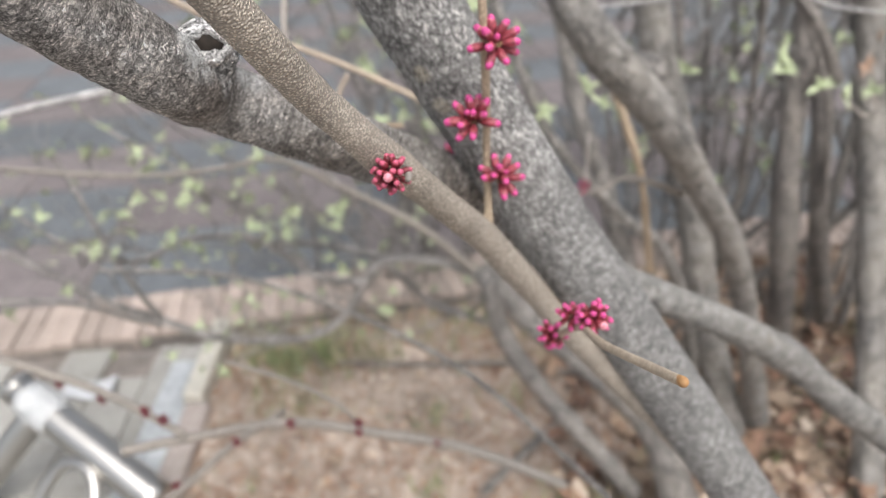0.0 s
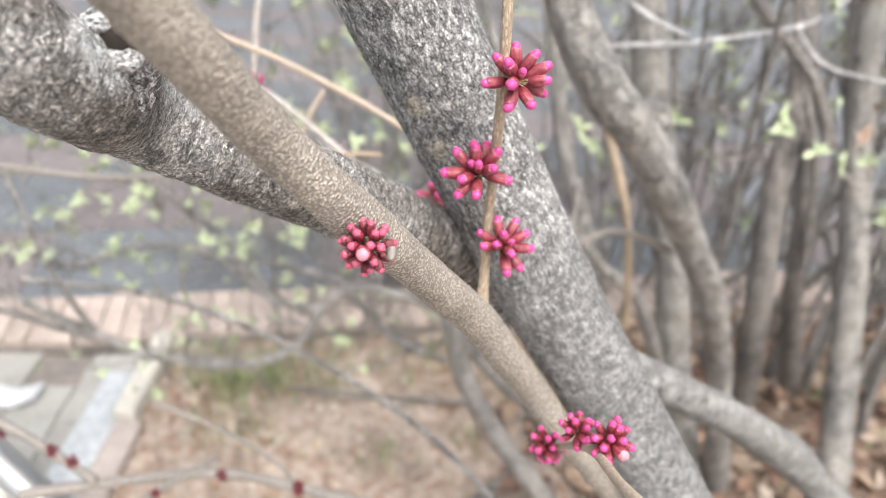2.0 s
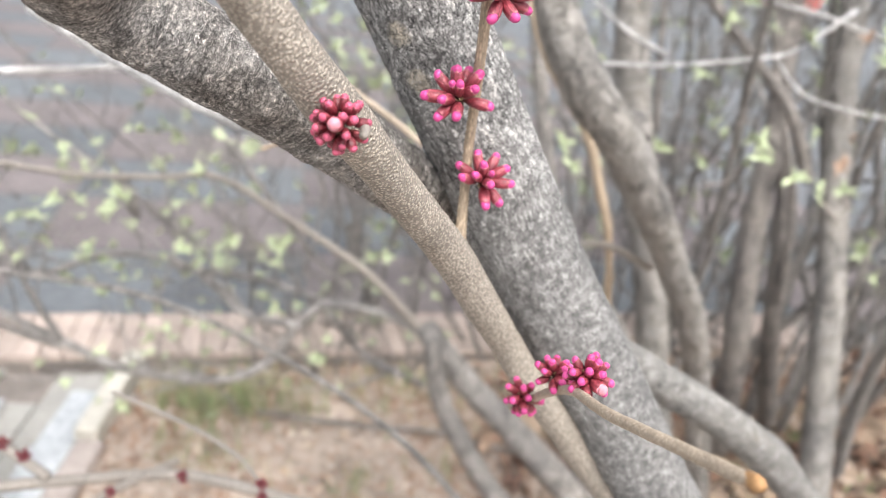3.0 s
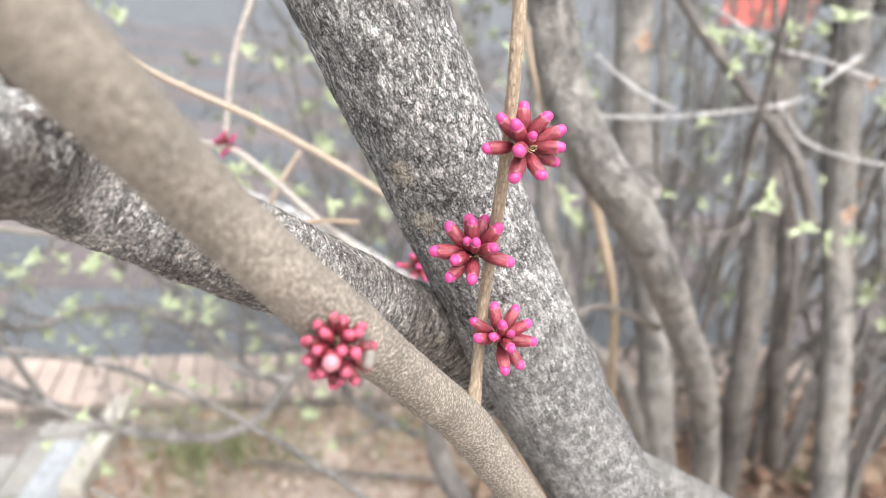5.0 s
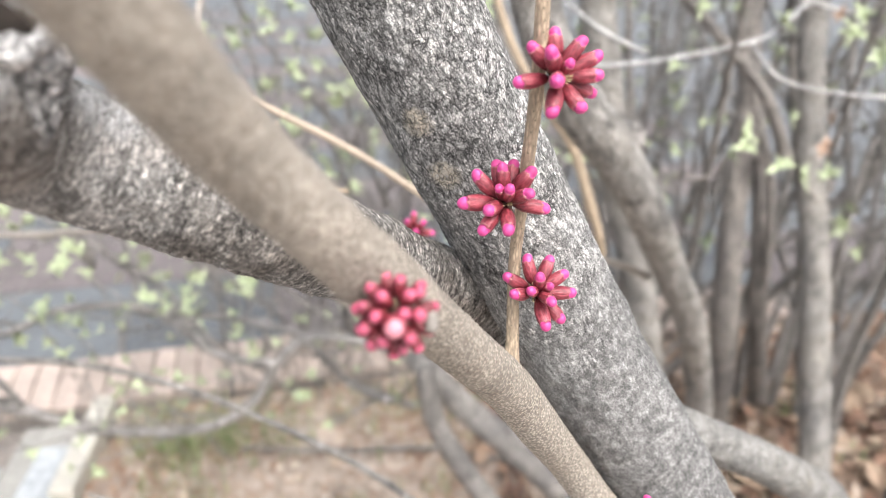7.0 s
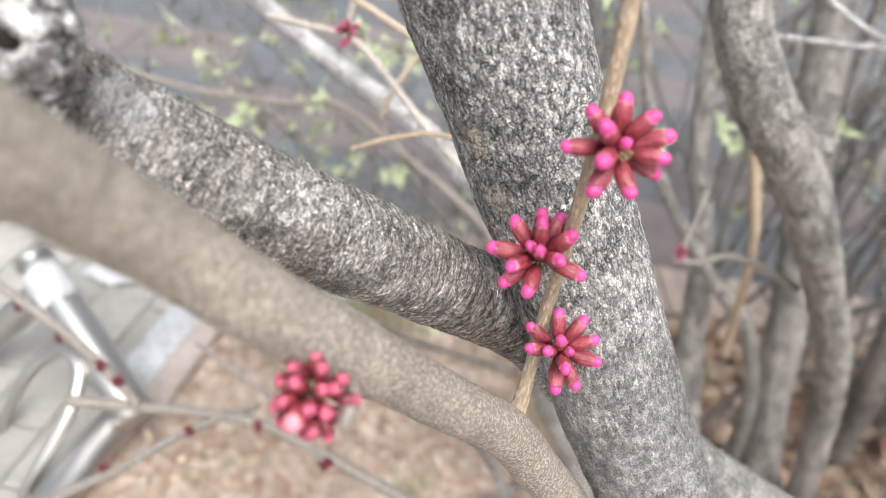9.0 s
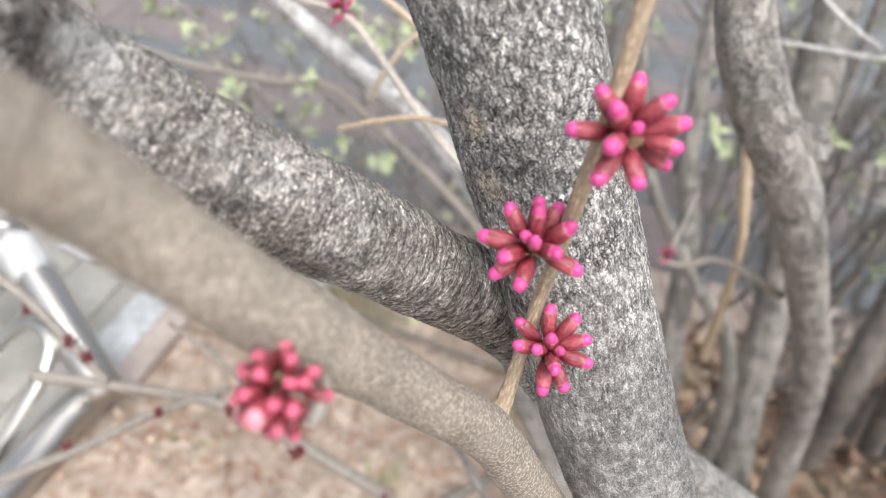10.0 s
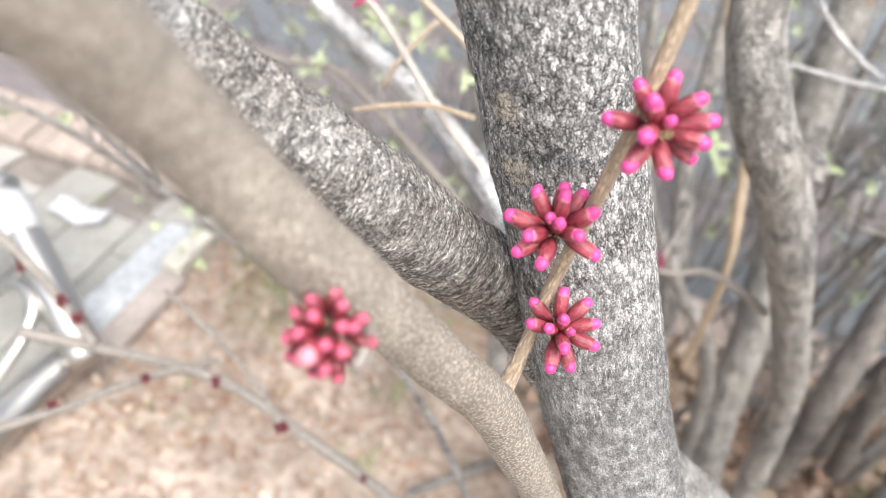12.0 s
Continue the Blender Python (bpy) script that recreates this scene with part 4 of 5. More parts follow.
limb("twig", TREE, [(0.0257, 0.4967, 0.8376, 0.0024), (-0.0171, 0.5193, 0.8523, 0.0024), (-0.0531, 0.5438, 0.8675, 0.0024), (-0.0861, 0.5603, 0.8807, 0.0024), (-0.1180, 0.5669, 0.8796, 0.0024), (-0.1506, 0.5708, 0.8777, 0.0024)], DRY, 12, 0.004, 0.0002, 200, "pale dry twig")
limb("twig", TREE, [(-0.0946, 0.5706, 0.8778, 0.0022), (-0.0909, 0.5826, 0.9373, 0.0022), (-0.0772, 0.5971, 0.9926, 0.0022)], DRY, 12, 0.004, 0.0002, 200, "pale dry twig")
limb("twig", TREE, [(x, y, z, r * 0.75) for x, y, z, r in [(0.0643, 0.5625, 0.8307, 0.0031), (0.0053, 0.5485, 0.8727, 0.0031), (-0.0598, 0.5327, 0.9087, 0.0031), (-0.1237, 0.5129, 0.9380, 0.0031), (-0.1801, 0.4978, 0.9775, 0.0031)]], TWIG_ORANGE, 12, 0.004, 0.0002, 200, "orange-tan long twig")
bud_cluster(TREE, (-0.090, 0.563, 0.883), ball_ways(8, (0.2, -0.8, 0.5), 1.1, 6), 0.8, "red buds on a dry twig")
bud_cluster(TREE, (0.0445, 0.4975, 0.8406), ball_ways(9, (-0.2, -0.8, 0.5), 1.1, 7), 1.0, "red buds on a dry twig")
bud_cluster(TREE, (0.184, 0.696, 0.715), ball_ways(7, (-0.3, -0.8, 0.4), 1.1, 8), 0.75, "red buds on a dry twig")

limb("twig", TREE, [(-0.0449, 0.5809, 0.8788, 0.0016), (-0.0520, 0.5757, 0.8664, 0.0019), (-0.0603, 0.5677, 0.8473, 0.0021), (-0.0640, 0.5640, 0.8300, 0.0022)], TWIG_ORANGE, 10, 0.004)
limb("twig", TREE, [(-0.0510, 0.4760, 0.8540, 0.0012), (-0.0350, 0.4880, 0.8590, 0.0015), (-0.0170, 0.5050, 0.8600, 0.0016), (0.0050, 0.5200, 0.8560, 0.0016)], TWIG, 10, 0.004)

# the low branch with dried buds
for line, name in (([(0.1462, 0.4485, 0.5270, 0.0050), (0.0537, 0.4833, 0.5357, 0.0050), (-0.0393, 0.5038, 0.5352, 0.0050), (-0.1260, 0.5144, 0.5375, 0.0050), (-0.2072, 0.4971, 0.5378, 0.0050), (-0.2855, 0.4719, 0.5394, 0.0050)], "low_branch"), ([(-0.2255, 0.4856, 0.5494, 0.0041), (-0.2979, 0.4994, 0.5887, 0.0041), (-0.3745, 0.5050, 0.6203, 0.0041), (-0.4516, 0.5090, 0.6508, 0.0041)], "low_branch"), ([(-0.1397, 0.5347, 0.5328, 0.0039), (-0.1735, 0.4806, 0.5446, 0.0039), (-0.2021, 0.4216, 0.5507, 0.0039), (-0.2350, 0.3653, 0.5584, 0.0039)], "low_branch"), ([(-0.1715, 0.4985, 0.6330, 0.0019), (-0.1158, 0.4846, 0.6249, 0.0018), (-0.0669, 0.4681, 0.6131, 0.0018), (-0.0439, 0.4582, 0.5951, 0.0021)], "twig")):
    limb(name, TREE, line, LOW, 20, 0.004, 0.0004, 110, "pinkish brown low branch with dark red buds" if name != "twig" else "")
for x, y, z, s in ((-0.126, 0.510, 0.540, 0.7), (-0.172, 0.478, 0.548, 0.6), (-0.207, 0.420, 0.554, 0.6), (-0.055, 0.500, 0.539, 0.55), (-0.245, 0.489, 0.566, 0.7), (-0.262, 0.492, 0.574, 0.7), (-0.305, 0.499, 0.584, 0.65), (-0.345, 0.502, 0.600, 0.6), (0.025, 0.488, 0.539, 0.5), (-0.044, 0.457, 0.598, 0.55)):
    bud_cluster(TREE, (x, y, z), ball_ways(9, (-0.2, -0.8, 0.5), 1.7, int(900 * s + 1000 * abs(x))), s * 0.95, "dark red buds on the low branch", dark=True)


# ---- leaves ----
def tuft_mesh(seed, n, length, name="leaf_tuft", mat=LEAF):
    rng = random.Random(seed)
    pile = Pile()
    for k in range(n):
        a = k * 2.4 + rng.uniform(-0.3, 0.3)
        ln = length * rng.uniform(0.6, 1.1)
        rise = rng.uniform(0.25, 1.1)
        q = Matrix.Rotation(a, 4, "Z") @ Matrix.Rotation(-rise, 4, "Y")
        verts, faces = [], []
        for i in range(6):
            t = i / 5
            w = ln * 0.21 * math.sin(math.pi * (0.06 + 0.94 * t) ** 0.8) if i < 5 else 0.0002
            z = -0.25 * ln * t * t
            for s in (-1, 0, 1):
                verts.append(tuple(q @ Vector((t * ln, s * w, z + abs(s) * w * 0.45))))
        for i in range(5):
            o = i * 3
            faces += [(o, o + 3, o + 4, o + 1), (o + 1, o + 4, o + 5, o + 2)]
        pile.add(verts, faces)
    return pile.mesh(name, mat)


TUFTS = [tuft_mesh(i, 4 + i % 3, 0.017 + 0.003 * (i % 3)) for i in range(6)]
BRACTS = [tuft_mesh(60 + i, 5, 0.018, "dry_bract", DRY_BRACT) for i in range(2)]
BIG_TUFT = [tuft_mesh(40 + i, 5, 0.024) for i in range(2)]


def tuft(parent, place, way, rng, size=1.0, big=False):
    part("leaf_tuft", (BIG_TUFT if big else TUFTS)[rng.randrange(2 if big else 6)], parent, "", aim(place, way, rng.uniform(0, 6.28), size * rng.uniform(0.8, 1.2)))


# ---- the leafless multi-stemmed trees behind ----
def stem_tree(place, label, stems):
    tree = thing("multi_stem_tree", place, label, "tree")
    for knots, mat, note, rise in stems:
        if "thick" in note:
            knots = [(x, y, z, r * min(1.0, max(0.74, 0.86 + (z - 0.8) * 1.2))) for x, y, z, r in knots]
        else:
            knots = [(x, y, z, r * 0.84) for x, y, z, r in knots]
        top, below = Vector(knots[0][:3]), Vector(knots[1][:3])
        up = (top - below).normalized() * 0.6 + Vector((0, 0.1, 0.4))
        if rise:
            knots = [(*(top + up * rise), knots[0][3] * 0.5), (*(top + up * rise * 0.5), knots[0][3] * 0.8)] + knots
        limb("stem", tree, knots, mat, 28, 0.008, 0.0016, 45, note)
    return tree


GROVE = stem_tree((0.60, 1.01, 0.0), "bare multi-stemmed tree with knotted grey-brown stems", [
    ([(0.1233, 0.6335, 0.9738, 0.0170), (0.1620, 0.6334, 0.8982, 0.0196), (0.2052, 0.6514, 0.8519, 0.0218), (0.2612, 0.6909, 0.7858, 0.0230), (0.3293, 0.7461, 0.6902, 0.0238), (0.4042, 0.8028, 0.5784, 0.0242), (0.4835, 0.8794, 0.4197, 0.0249), (0.5515, 0.9347, 0.2440, 0.0265), (0.6267, 1.0133, 0.0479, 0.0375)], BARK_STEM, "thick leaning stem with a dark knot", 0.6),
    ([(0.3081, 1.0892, 0.9276, 0.0292), (0.3379, 1.0653, 0.7900, 0.0308), (0.3766, 1.0523, 0.6696, 0.0314), (0.4327, 1.0318, 0.4971, 0.0316), (0.4896, 1.0241, 0.2878, 0.0344), (0.5755, 0.9967, 0.0249, 0.0375)], BARK_STEM, "upright grey-brown stem", 0.6),
    ([(0.1559, 0.8945, 0.7171, 0.0077), (0.2341, 0.8963, 0.6177, 0.0089), (0.2944, 0.9168, 0.5504, 0.0103), (0.3559, 0.9223, 0.4968, 0.0114), (0.4324, 0.9660, 0.3318, 0.0147), (0.5086, 1.0447, 0.0705, 0.0173)], BARK_STEM, "slender grey stem", 0.5),
    ([(0.1390, 0.8318, 0.9230, 0.0051), (0.1864, 0.8110, 0.8467, 0.0055), (0.2229, 0.8083, 0.8010, 0.0060), (0.2475, 0.7968, 0.7418, 0.0062), (0.2721, 0.7929, 0.6757, 0.0057), (0.3148, 0.8356, 0.5118, 0.0065)], TWIG, "thin tan stem", 0.5),
    ([(0.2181, 1.0077, 0.7054, 0.0145), (0.2576, 0.9739, 0.6086, 0.0166), (0.2865, 0.9557, 0.5187, 0.0188), (0.3130, 0.9251, 0.4088, 0.0240), (0.3602, 0.8697, 0.2375, 0.0316), (0.4217, 0.7915, 0.0470, 0.0393)], BARK_DARK, "dark stem", 0.5),
])
limb("twig", GROVE, [(0.1777, 0.6916, 0.7097, 0.0028), (0.1995, 0.6944, 0.7123, 0.0031), (0.2268, 0.7109, 0.7180, 0.0035), (0.2638, 0.7283, 0.7052, 0.0039), (0.3121, 0.7592, 0.6749, 0.0048)], LOW, 12, 0.005, 0.0003, 120, "crooked pinkish twig")
limb("twig", GROVE, [(0.1873, 0.7173, 0.7701, 0.0012), (0.1846, 0.6990, 0.7212, 0.0016)], DRY, 8, 0.01)
STEMS_RIGHT = stem_tree((0.78, 1.05, 0.0), "bare multi-stemmed tree with straight brown stems", [
    ([(0.6216, 1.2558, 0.8870, 0.0226), (0.6248, 1.1980, 0.7537, 0.0230), (0.6200, 1.1671, 0.6459, 0.0246), (0.6286, 1.1358, 0.4978, 0.0267), (0.6701, 1.1407, 0.3106, 0.0289), (0.7472, 1.2239, 0.0565, 0.0359)], BARK_BROWN, "upright brown stem", 0.6),
    ([(0.6299, 1.2235, 0.7758, 0.0164), (0.6695, 1.1940, 0.6667, 0.0178), (0.6902, 1.1539, 0.5226, 0.0195), (0.7297, 1.1602, 0.3761, 0.0208), (0.8575, 1.2611, 0.1085, 0.0256)], BARK_BROWN, "upright brown stem", 0.0),
    ([(0.5806, 1.1716, 0.8484, 0.0072), (0.6256, 1.1379, 0.7319, 0.0074), (0.6636, 1.1295, 0.6384, 0.0077), (0.7002, 1.1222, 0.4699, 0.0072)], BARK_BROWN, "thin red-brown stem", 0.4),
    ([(0.6974, 1.2130, 0.9068, 0.0251), (0.7224, 1.1368, 0.6840, 0.0263), (0.7568, 1.0592, 0.4581, 0.0285), (0.7813, 0.9700, 0.2142, 0.0308), (0.7875, 0.8659, 0.0048, 0.0334)], BARK_STEM, "upright grey-brown stem", 0.6),
])

def knot():
    pile = Pile()
    c, face = Vector((0.2376, 0.683, 0.8455)), Vector((0.55, -0.75, 0.2)).normalized()
    pile.tube([(*(c - face * 0.012), 0.020), (*(c), 0.017), (*(c + face * 0.006), 0.013), (*(c + face * 0.004), 0.006)], 24, 0.003, 0.0018, 130)
    part("knot", pile.mesh("knot", BARK_DARK), GROVE, "dark healed knot on the stem")


knot()


def knot_hole():
    """A small knot hole with a pale healed rim on the grey limb; its inner shade is a near-black plug."""
    c, face = Vector((-0.0292, 0.2522, 0.9864)), Vector((0.35, -0.88, 0.25)).normalized()
    q = face.to_track_quat("Z", "Y").to_matrix()
    ring = []
    for i in range(17):
        a = 2 * math.pi * i / 16
        ring.append((*(c + q @ Vector((math.cos(a) * 0.0066, math.sin(a) * 0.0042, -0.0008))), 0.0026 + 0.0005 * math.sin(3 * a)))
    pile = Pile()
    pile.tube(ring, 14, 0.001, 0.0011, 260)
    part("knot_rim", pile.mesh("knot_rim", BARK_PALE), TREE, "pale healed rim of a knot hole")
    # Solid plug, coloured near-black in place of the hole's depth and shade.
    pile = Pile()
    pile.tube([(*(c - face * 0.008), 0.0052), (*(c + face * 0.0004), 0.0050)], 20, 0.001, 0.0008, 300)
    part("hole_shade_plug", pile.mesh("hole_shade_plug", HOLE_SHADE), TREE, "near-black plug coloured as the shade inside the hole")


knot_hole()

# ---- shrubs ----
def wander(rng, p, d, length, r, bend, n=5):
    """Knots of a stem that sways as it rises from p along d."""
    out = [(*p, r)]
    d = Vector(d).normalized()
    p = Vector(p)
    for i in range(n):
        d = (d + Vector((rng.gauss(0, bend), rng.gauss(0, bend), rng.gauss(0.02, bend * 0.7)))).normalized()
        p = p + d * length / n
        out.append((*p, r * (1 - 0.65 * (i + 1) / n)))
    return out, d


def twiggy(pile, rng, knots, level, ends, reach):
    c = spline(knots, 0.03)
    for _ in range((7, 4)[level]):
        i = rng.randrange(len(c) // 3, len(c) - 1)
        along = Vector((c[i + 1] - c[i])[:3]).normalized()
        out = Vector((rng.gauss(0, 1), rng.gauss(0, 1), rng.gauss(0.25, 0.7))).normalized()
        sub, d = wander(rng, tuple(c[i][:3]), along * 0.6 + out, reach * rng.uniform(0.5, 1.0), max(0.0009, c[i][3] * 0.55), 0.22, 4)
        pile.tube(sub, 5, 0.02)
        if level == 0:
            twiggy(pile, rng, sub, 1, ends, reach * 0.5)
        ends.append((sub[-1][:3], d))


def shrub(place, label, seed, count, spread, height, lean, leafy, mats, reach=0.22, radius=0.006):
    rng = random.Random(seed)
    bush = thing("shrub", place, label, "shrub", "shrubs behind the tree")
    for _ in range(count):
        base = (place[0] + rng.gauss(0, spread), place[1] + rng.gauss(0, spread * 0.7), -0.01)
        way = Vector((lean[0] + rng.gauss(0, 0.22), lean[1] + rng.gauss(0, 0.22), 1.0))
        r = radius * rng.uniform(0.55, 1.5)
        knots, _ = wander(rng, base, way, height * rng.uniform(0.75, 1.2), r, 0.13, 7)
        pile, ends = Pile(), []
        pile.tube(knots, 8, 0.02, r * 0.12, 60)
        twiggy(pile, rng, knots, 0, ends, reach)
        stem = part("stem", pile.mesh("stem", rng.choice(mats)), bush)
        for p, d in ends:
            if rng.random() < leafy:
                tuft(stem, p, d, rng, 1.15)
    return bush


shrub((0.75, 1.55, 0.0), "tangled leafless shrub with dark thin stems and few young leaves", 31, 26, 0.28, 1.25, (0.0, -0.05), 0.12, [BARK_DARK, BARK_FAR, BARK_TWIG])
shrub((1.35, 1.55, 0.0), "tangled leafless shrub with dark thin stems and few young leaves", 32, 20, 0.28, 1.25, (0.0, -0.05), 0.12, [BARK_DARK, BARK_FAR, BARK_TWIG])
shrub((0.45, 2.1, 0.0), "tangled leafless shrub with grey thin stems", 33, 22, 0.30, 1.3, (-0.05, 0.0), 0.12, [BARK_TWIG, BARK_FAR])
shrub((1.1, 2.3, 0.0), "tangled leafless shrub with grey thin stems", 34, 20, 0.35, 1.4, (0.0, 0.0), 0.12, [BARK_TWIG, BARK_FAR])
shrub((1.0, 1.28, 0.0), "leafless shrub with straight brown stems", 36, 16, 0.20, 1.3, (0.03, 0.0), 0.06, [BARK_FAR, BARK_DARK, BARK_TWIG], 0.2, 0.009)
shrub((-0.13, 1.42, 0.0), "tangled shrub with thin grey stems and many small pale leaves", 37, 15, 0.12, 0.92, (-0.16, 0.0), 0.34, [BARK_DARK, BARK_FAR, BARK_TWIG], 0.22, 0.004)
shrub((0.05, 1.62, 0.0), "leafless shrub with thin grey stems and young leaves", 35, 16, 0.13, 1.05, (-0.12, 0.0), 0.12, [BARK_DARK, BARK_FAR], 0.25, 0.0045)


def azalea():
    bush = thing("azalea_shrub", (0.38, 0.835, 0.0), "low spreading azalea with grey twigs and young leaf tufts", "shrub")
    rng = random.Random(77)
    lines = [
        [(0.0830, 0.9482, 0.4269, 0.0113), (0.0080, 0.9579, 0.4488, 0.0085), (-0.0765, 0.9574, 0.4549, 0.0094), (-0.1221, 0.9528, 0.4126, 0.0096), (-0.1614, 0.9455, 0.3463, 0.0098), (-0.2302, 0.9237, 0.3161, 0.0098), (-0.3566, 0.8948, 0.3367, 0.0086), (-0.4524, 0.8915, 0.3774, 0.0085), (-0.5444, 0.8907, 0.4219, 0.0074), (-0.6350, 0.8912, 0.4876, 0.0063), (-0.7604, 0.9102, 0.5289, 0.0054)],
        [(-0.1269, 0.9526, 0.4127, 0.0086), (-0.2103, 0.9797, 0.4062, 0.0079), (-0.2691, 0.9981, 0.4412, 0.0074), (-0.3279, 1.0115, 0.4677, 0.0069), (-0.4230, 0.9798, 0.4812, 0.0067), (-0.4990, 0.9404, 0.4612, 0.0061), (-0.6022, 0.9490, 0.4837, 0.0047), (-0.7241, 0.9816, 0.5468, 0.0038)],
        [(-0.0765, 0.9574, 0.4549, 0.0066), (-0.1513, 1.0073, 0.4467, 0.0064), (-0.2423, 1.0512, 0.4298, 0.0067), (-0.3447, 1.0487, 0.4341, 0.0062)],
        [(-0.4524, 0.8915, 0.3774, 0.0066), (-0.4738, 0.8780, 0.4531, 0.0054), (-0.4910, 0.8674, 0.5331, 0.0051), (-0.5157, 0.8798, 0.6130, 0.0046), (-0.5442, 0.8927, 0.6748, 0.0041)],
        [(-0.4524, 0.8881, 0.3718, 0.0066), (-0.4919, 0.8540, 0.4152, 0.0063), (-0.5083, 0.8201, 0.4570, 0.0060), (-0.5493, 0.7988, 0.4830, 0.0054), (-0.6178, 0.7814, 0.4985, 0.0049), (-0.7151, 0.7789, 0.5023, 0.0049)],
        [(-0.0389, 0.9685, 0.4700, 0.0047), (-0.0971, 0.9471, 0.5357, 0.0049), (-0.1408, 0.9285, 0.6048, 0.0051), (-0.1702, 0.9269, 0.6429, 0.0050), (-0.2359, 0.9350, 0.7192, 0.0041)],
        [(-0.2103, 0.9797, 0.4062, 0.0049), (-0.2886, 1.0231, 0.4836, 0.0044), (-0.3766, 1.0107, 0.5664, 0.0042), (-0.4642, 0.9929, 0.6404, 0.0036), (-0.5374, 0.9727, 0.7092, 0.0034)],
        [(0.0441, 0.9927, 0.3109, 0.0082), (-0.0204, 1.0444, 0.3048, 0.0085), (-0.0888, 1.0362, 0.3928, 0.0072)],
        [(-0.0235, 1.0849, 0.2754, 0.0100), (0.0862, 1.0286, 0.2703, 0.0085)],
    ]
    for knots in lines:
        knots = [(x, y, z, r * 0.8) for x, y, z, r in knots]
        pile, ends = Pile(), []
        pile.tube(knots, 10, 0.01, 0.0007, 80)
        c = spline(knots, 0.03)
        for _ in range(max(7, len(c) // 2)):
            i = rng.randrange(2, len(c) - 1)
            along = Vector((c[i + 1] - c[i])[:3]).normalized()
            out = Vector((rng.gauss(-0.5, 0.6), rng.gauss(-0.1, 0.6), rng.gauss(0.35, 0.5))).normalized()
            sub, d = wander(rng, tuple(c[i][:3]), along * 0.5 + out, rng.uniform(0.08, 0.24), max(0.0010, c[i][3] * 0.32), 0.2, 4)
            pile.tube(sub, 6, 0.012)
            ends.append((sub[-1][:3], d))
            for _ in range(4):
                j = rng.randrange(1, len(sub) - 1)
                o2 = Vector((rng.gauss(0, 1), rng.gauss(0, 1), rng.gauss(0.5, 0.7))).normalized()
                s2, d2 = wander(rng, sub[j][:3], d * 0.6 + o2, rng.uniform(0.04, 0.1), 0.001, 0.2, 3)
                pile.tube(s2, 5, 0.012)
                ends.append((s2[-1][:3], d2))
        ends.append((knots[-1][:3], Vector(knots[-1][:3]) - Vector(knots[-2][:3])))
        branch = part("branch", pile.mesh("branch", BARK_TWIG), bush)
        for p, d in ends:
            if rng.random() < 0.64:
                tuft(branch, p, d + Vector((0, 0, 0.5)), rng, 0.74)
    limb("stem", bush, [(0.0825, 0.8627, 0.4790, 0.0128), (0.1085, 0.8607, 0.3776, 0.0152), (0.1764, 0.8534, 0.2642, 0.0160), (0.2600, 0.8474, 0.1516, 0.0177), (0.3505, 0.8376, 0.0322, 0.0185)], BARK_FAR, 16, 0.008, 0.001, 60, "dead brown stem leaning to the ground")
    limb("stem", bush, [(0.0725, 0.8858, 0.4792, 0.0174), (0.1445, 0.8760, 0.3997, 0.0197), (0.2389, 0.8648, 0.3162, 0.0212), (0.3410, 0.8540, 0.2135, 0.0239), (0.4102, 0.8338, 0.0979, 0.0268)], BARK_FAR, 20, 0.008, 0.0014, 60, "grey cut stem leaning to the ground")
    for knots, mat in (([(-0.5710, 0.7178, 0.7747, 0.0038), (-0.4749, 0.7328, 0.7915, 0.0038), (-0.4431, 0.7486, 0.7955, 0.0039), (-0.3963, 0.7765, 0.7990, 0.0040), (-0.3499, 0.8040, 0.8019, 0.0038), (-0.2411, 0.8728, 0.8097, 0.0036)], BARK_PALE), ([(-0.5926, 0.7482, 0.7302, 0.0031), (-0.5106, 0.7464, 0.7206, 0.0031), (-0.4549, 0.7638, 0.7061, 0.0035), (-0.3625, 0.8013, 0.6832, 0.0037), (-0.2744, 0.8468, 0.6738, 0.0038), (-0.2199, 0.9005, 0.6613, 0.0041), (-0.1408, 0.9285, 0.6048, 0.0051), (-0.0254, 0.9449, 0.5263, 0.0063), (0.0643, 0.9525, 0.4354, 0.0085)], LOW), ([(0.1821, 0.4295, 0.5340, 0.0030), (0.0577, 0.5286, 0.5898, 0.0030), (-0.0778, 0.5965, 0.6197, 0.0030), (-0.2208, 0.6409, 0.6352, 0.0030), (-0.3739, 0.6604, 0.6286, 0.0029)], BARK_DARK)):
        limb("long_twig", bush, knots, mat, 12, 0.008, 0.0003, 120)
    pile = Pile()
    p = Vector((-0.372, 0.965, 0.59))
    pile.tube([(*(p + Vector((-0.012, 0, 0.03))), 0.0015), (*(p + Vector((-0.006, 0, 0.015))), 0.006), (*p, 0.0095), (*(p + Vector((0.006, 0, -0.018))), 0.0085), (*(p + Vector((0.012, 0, -0.036))), 0.0012)], 12, 0.004, 0.0012, 150)
    part("seed_pod", pile.mesh("seed_pod", BARK_DARK), bush, "dark dry hanging seed pod")
    for p in ((-0.137, 0.899, 0.737), (-0.365, 0.899, 0.592), (-0.420, 0.918, 0.507), (-0.436, 0.850, 0.599), (-0.284, 0.925, 0.534), (-0.236, 0.882, 0.669), (-0.231, 0.911, 0.624), (-0.066, 0.889, 0.720), (-0.101, 1.057, 0.851), (-0.125, 1.029, 0.864), (-0.097, 1.010, 0.825)):
        foot = Vector(p) + Vector((rng.uniform(0.05, 0.09), rng.uniform(0, 0.03), -0.10))
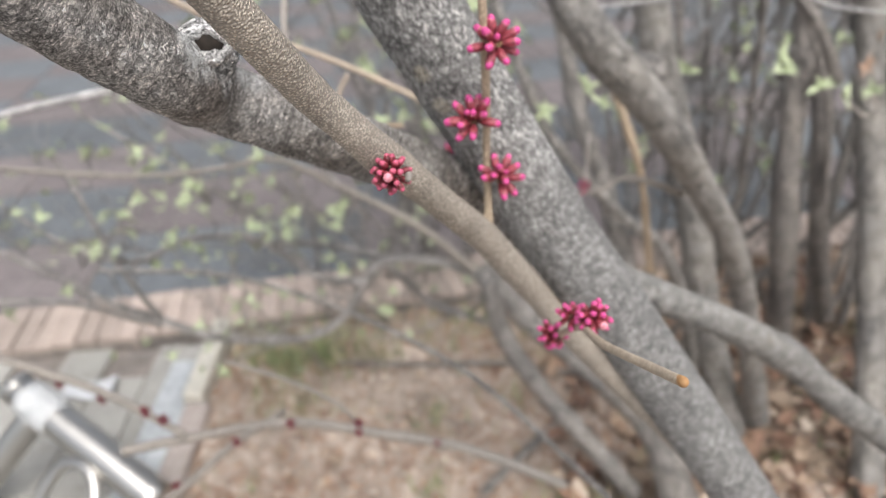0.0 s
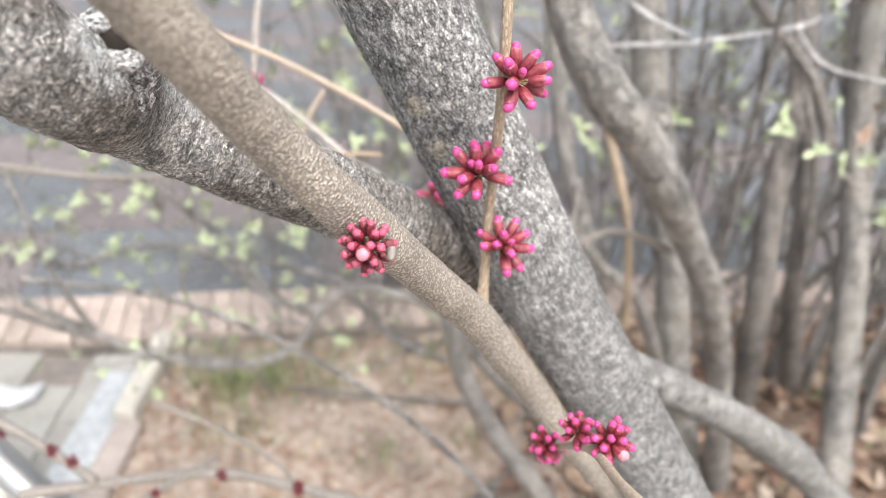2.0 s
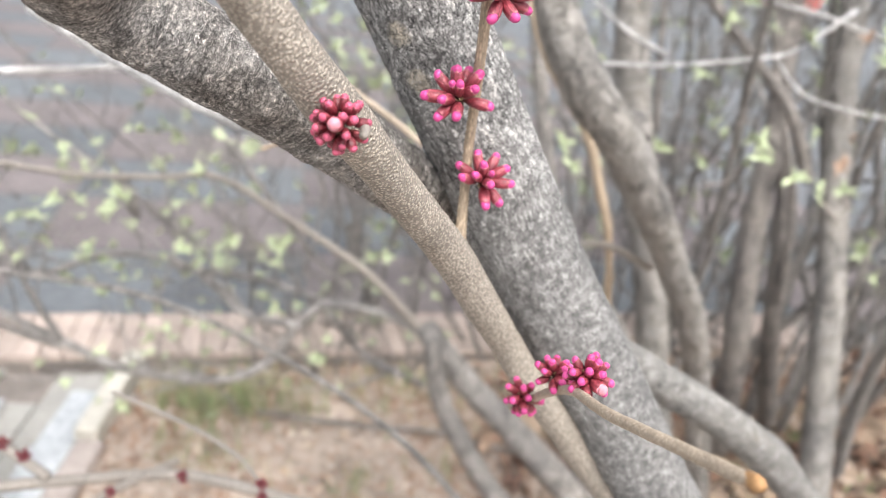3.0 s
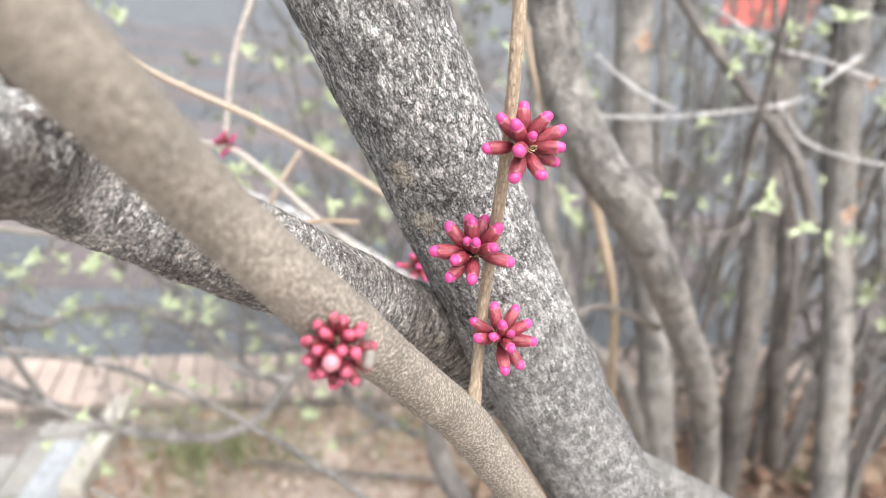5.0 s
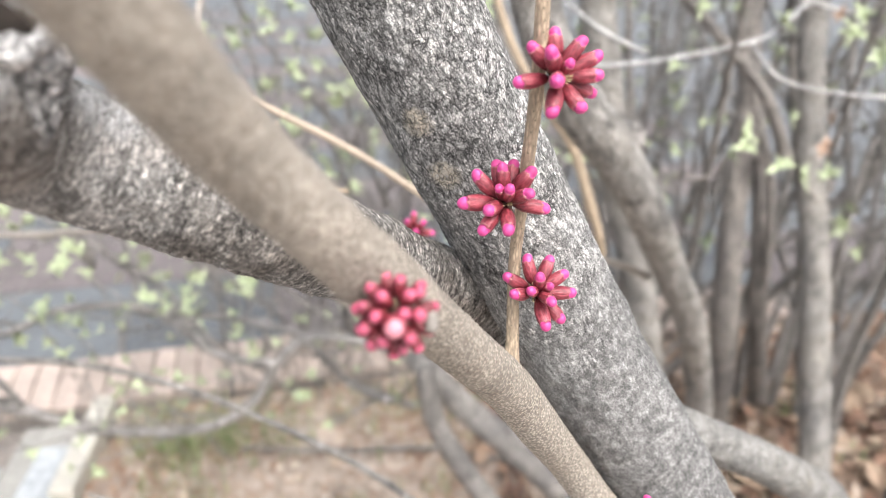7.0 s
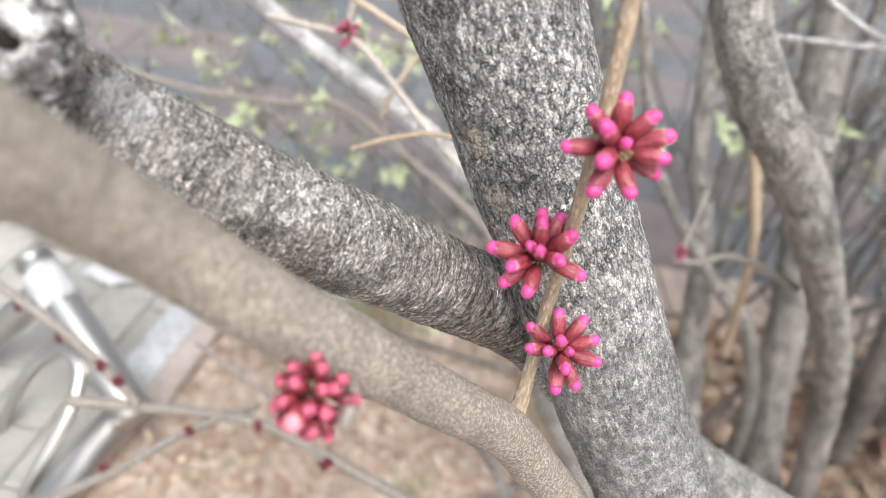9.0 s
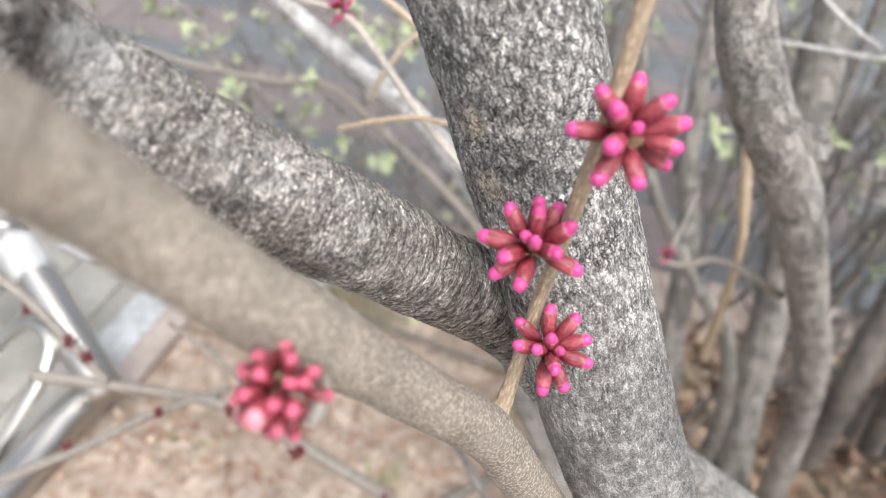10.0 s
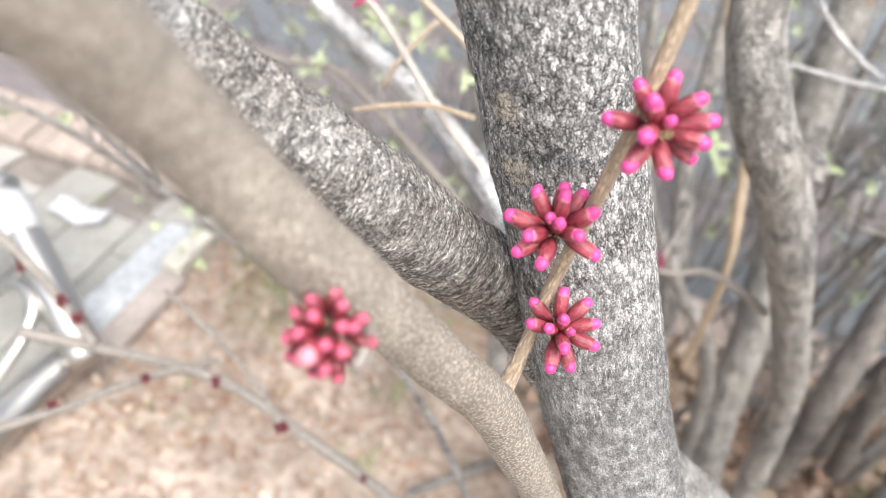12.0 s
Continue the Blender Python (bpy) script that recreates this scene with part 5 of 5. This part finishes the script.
        limb("twig", bush, [(*foot, 0.0016), (*((foot + Vector(p)) / 2 + Vector((0.01, 0, 0.008))), 0.0013), (*p, 0.0008)], BARK_TWIG, 6, 0.015)
        tuft(bush, p, (rng.gauss(0, 0.6), -0.4, 0.8), rng, 1.0)


azalea()


def leafy_twigs():
    rng = random.Random(55)
    limb("stem", STEMS_RIGHT, [(0.3447, 1.1198, 1.0228, 0.0079), (0.4027, 1.0985, 0.9602, 0.0080), (0.4919, 1.0665, 0.8776, 0.0081), (0.5582, 1.0438, 0.8127, 0.0090), (0.6159, 1.0413, 0.7196, 0.0094)], BARK_BROWN, 14, 0.01, 0.0006, 80, "slanting brown stem")
    limb("twig", STEMS_RIGHT, [(0.2068, 0.8522, 0.9394, 0.0022), (0.2319, 0.8430, 0.9222, 0.0025), (0.2603, 0.8349, 0.9077, 0.0025), (0.2961, 0.8387, 0.8954, 0.0028)], BARK_PALE, 8, 0.01)
    limb("stem", STEMS_RIGHT, [(0.3594, 1.1640, 1.0005, 0.0046), (0.3648, 1.1204, 0.9100, 0.0046), (0.3748, 1.1080, 0.8387, 0.0051), (0.3886, 1.0867, 0.7491, 0.0052)], BARK_BROWN, 10, 0.01, 0.0004, 80)
    limb("twig", STEMS_RIGHT, [(0.4161, 1.1252, 0.9939, 0.0032), (0.4747, 1.0505, 0.9586, 0.0031), (0.5423, 1.0207, 0.9483, 0.0030), (0.6356, 1.0075, 0.9285, 0.0034)], BARK_PALE, 8, 0.01)
    limb("twig", STEMS_RIGHT, [(0.175, 0.85, 0.872, 0.002), (0.2321, 0.8576, 0.875, 0.0022), (0.3229, 0.8889, 0.8795, 0.0023), (0.4623, 0.9464, 0.8982, 0.0025), (0.5124, 0.9749, 0.9177, 0.0026), (0.60, 1.05, 0.96, 0.004)], BARK_PALE, 10, 0.008, 0.0003, 120)
    limb("twig", STEMS_RIGHT, [(0.4623, 0.9464, 0.8982, 0.0022), (0.5018, 0.9283, 0.8603, 0.0021), (0.5928, 0.9394, 0.8437, 0.002), (0.70, 0.95, 0.84, 0.0022)], BARK_PALE, 10, 0.008, 0.0003, 120)
    for p in ((0.441, 0.894, 0.771), (0.557, 0.917, 0.739), (0.60, 0.925, 0.742), (0.50, 0.96, 0.92), (0.56, 0.98, 0.80), (0.48, 0.93, 0.77), (0.63, 1.0, 0.93), (0.47, 1.0, 0.98), (0.55, 1.02, 1.0), (0.42, 1.0, 0.96), (0.6, 1.0, 1.02), (0.2, 0.84, 0.78), (0.15, 0.86, 0.74), (0.66, 0.98, 0.88), (0.12, 0.84, 0.93), (0.40, 0.98, 0.93), (0.149, 1.067, 0.896), (0.251, 0.982, 0.710), (0.427, 1.195, 0.963), (0.464, 1.185, 0.944), (0.402, 1.091, 0.724), (0.545, 1.170, 0.915), (0.224, 1.127, 0.743), (0.134, 1.143, 0.780), (0.445, 0.88, 0.80), (0.52, 0.91, 0.755), (0.43, 0.98, 0.955), (0.36, 0.95, 0.965)):
        tuft(STEMS_RIGHT, p, (rng.gauss(0, 0.5), -0.6, 0.7), rng, 0.95, True)
    for p in ((0.255, 0.86, 0.955), (0.60, 1.0, 0.93), (0.70, 0.96, 0.85), (0.62, 0.99, 0.80), (0.585, 0.93, 0.775)):
        part("dry_bract", BRACTS[rng.randrange(2)], STEMS_RIGHT, "curled orange-brown dry bract", aim(p, (rng.gauss(0, 1), -0.6, 0.3), rng.uniform(0, 6), rng.uniform(0.7, 1.1)))
    for k, e in (((0.42, 0.95, 0.72), (0.441, 0.894, 0.771)), ((0.62, 0.95, 0.70), (0.557, 0.917, 0.739)), ((0.64, 0.97, 0.70), (0.60, 0.925, 0.742))):
        limb("twig", STEMS_RIGHT, [(*k, 0.002), (*((Vector(k) + Vector(e)) / 2 + Vector((0.01, 0, -0.01))), 0.0018), (*e, 0.0012)], DRY, 8, 0.01)


leafy_twigs()
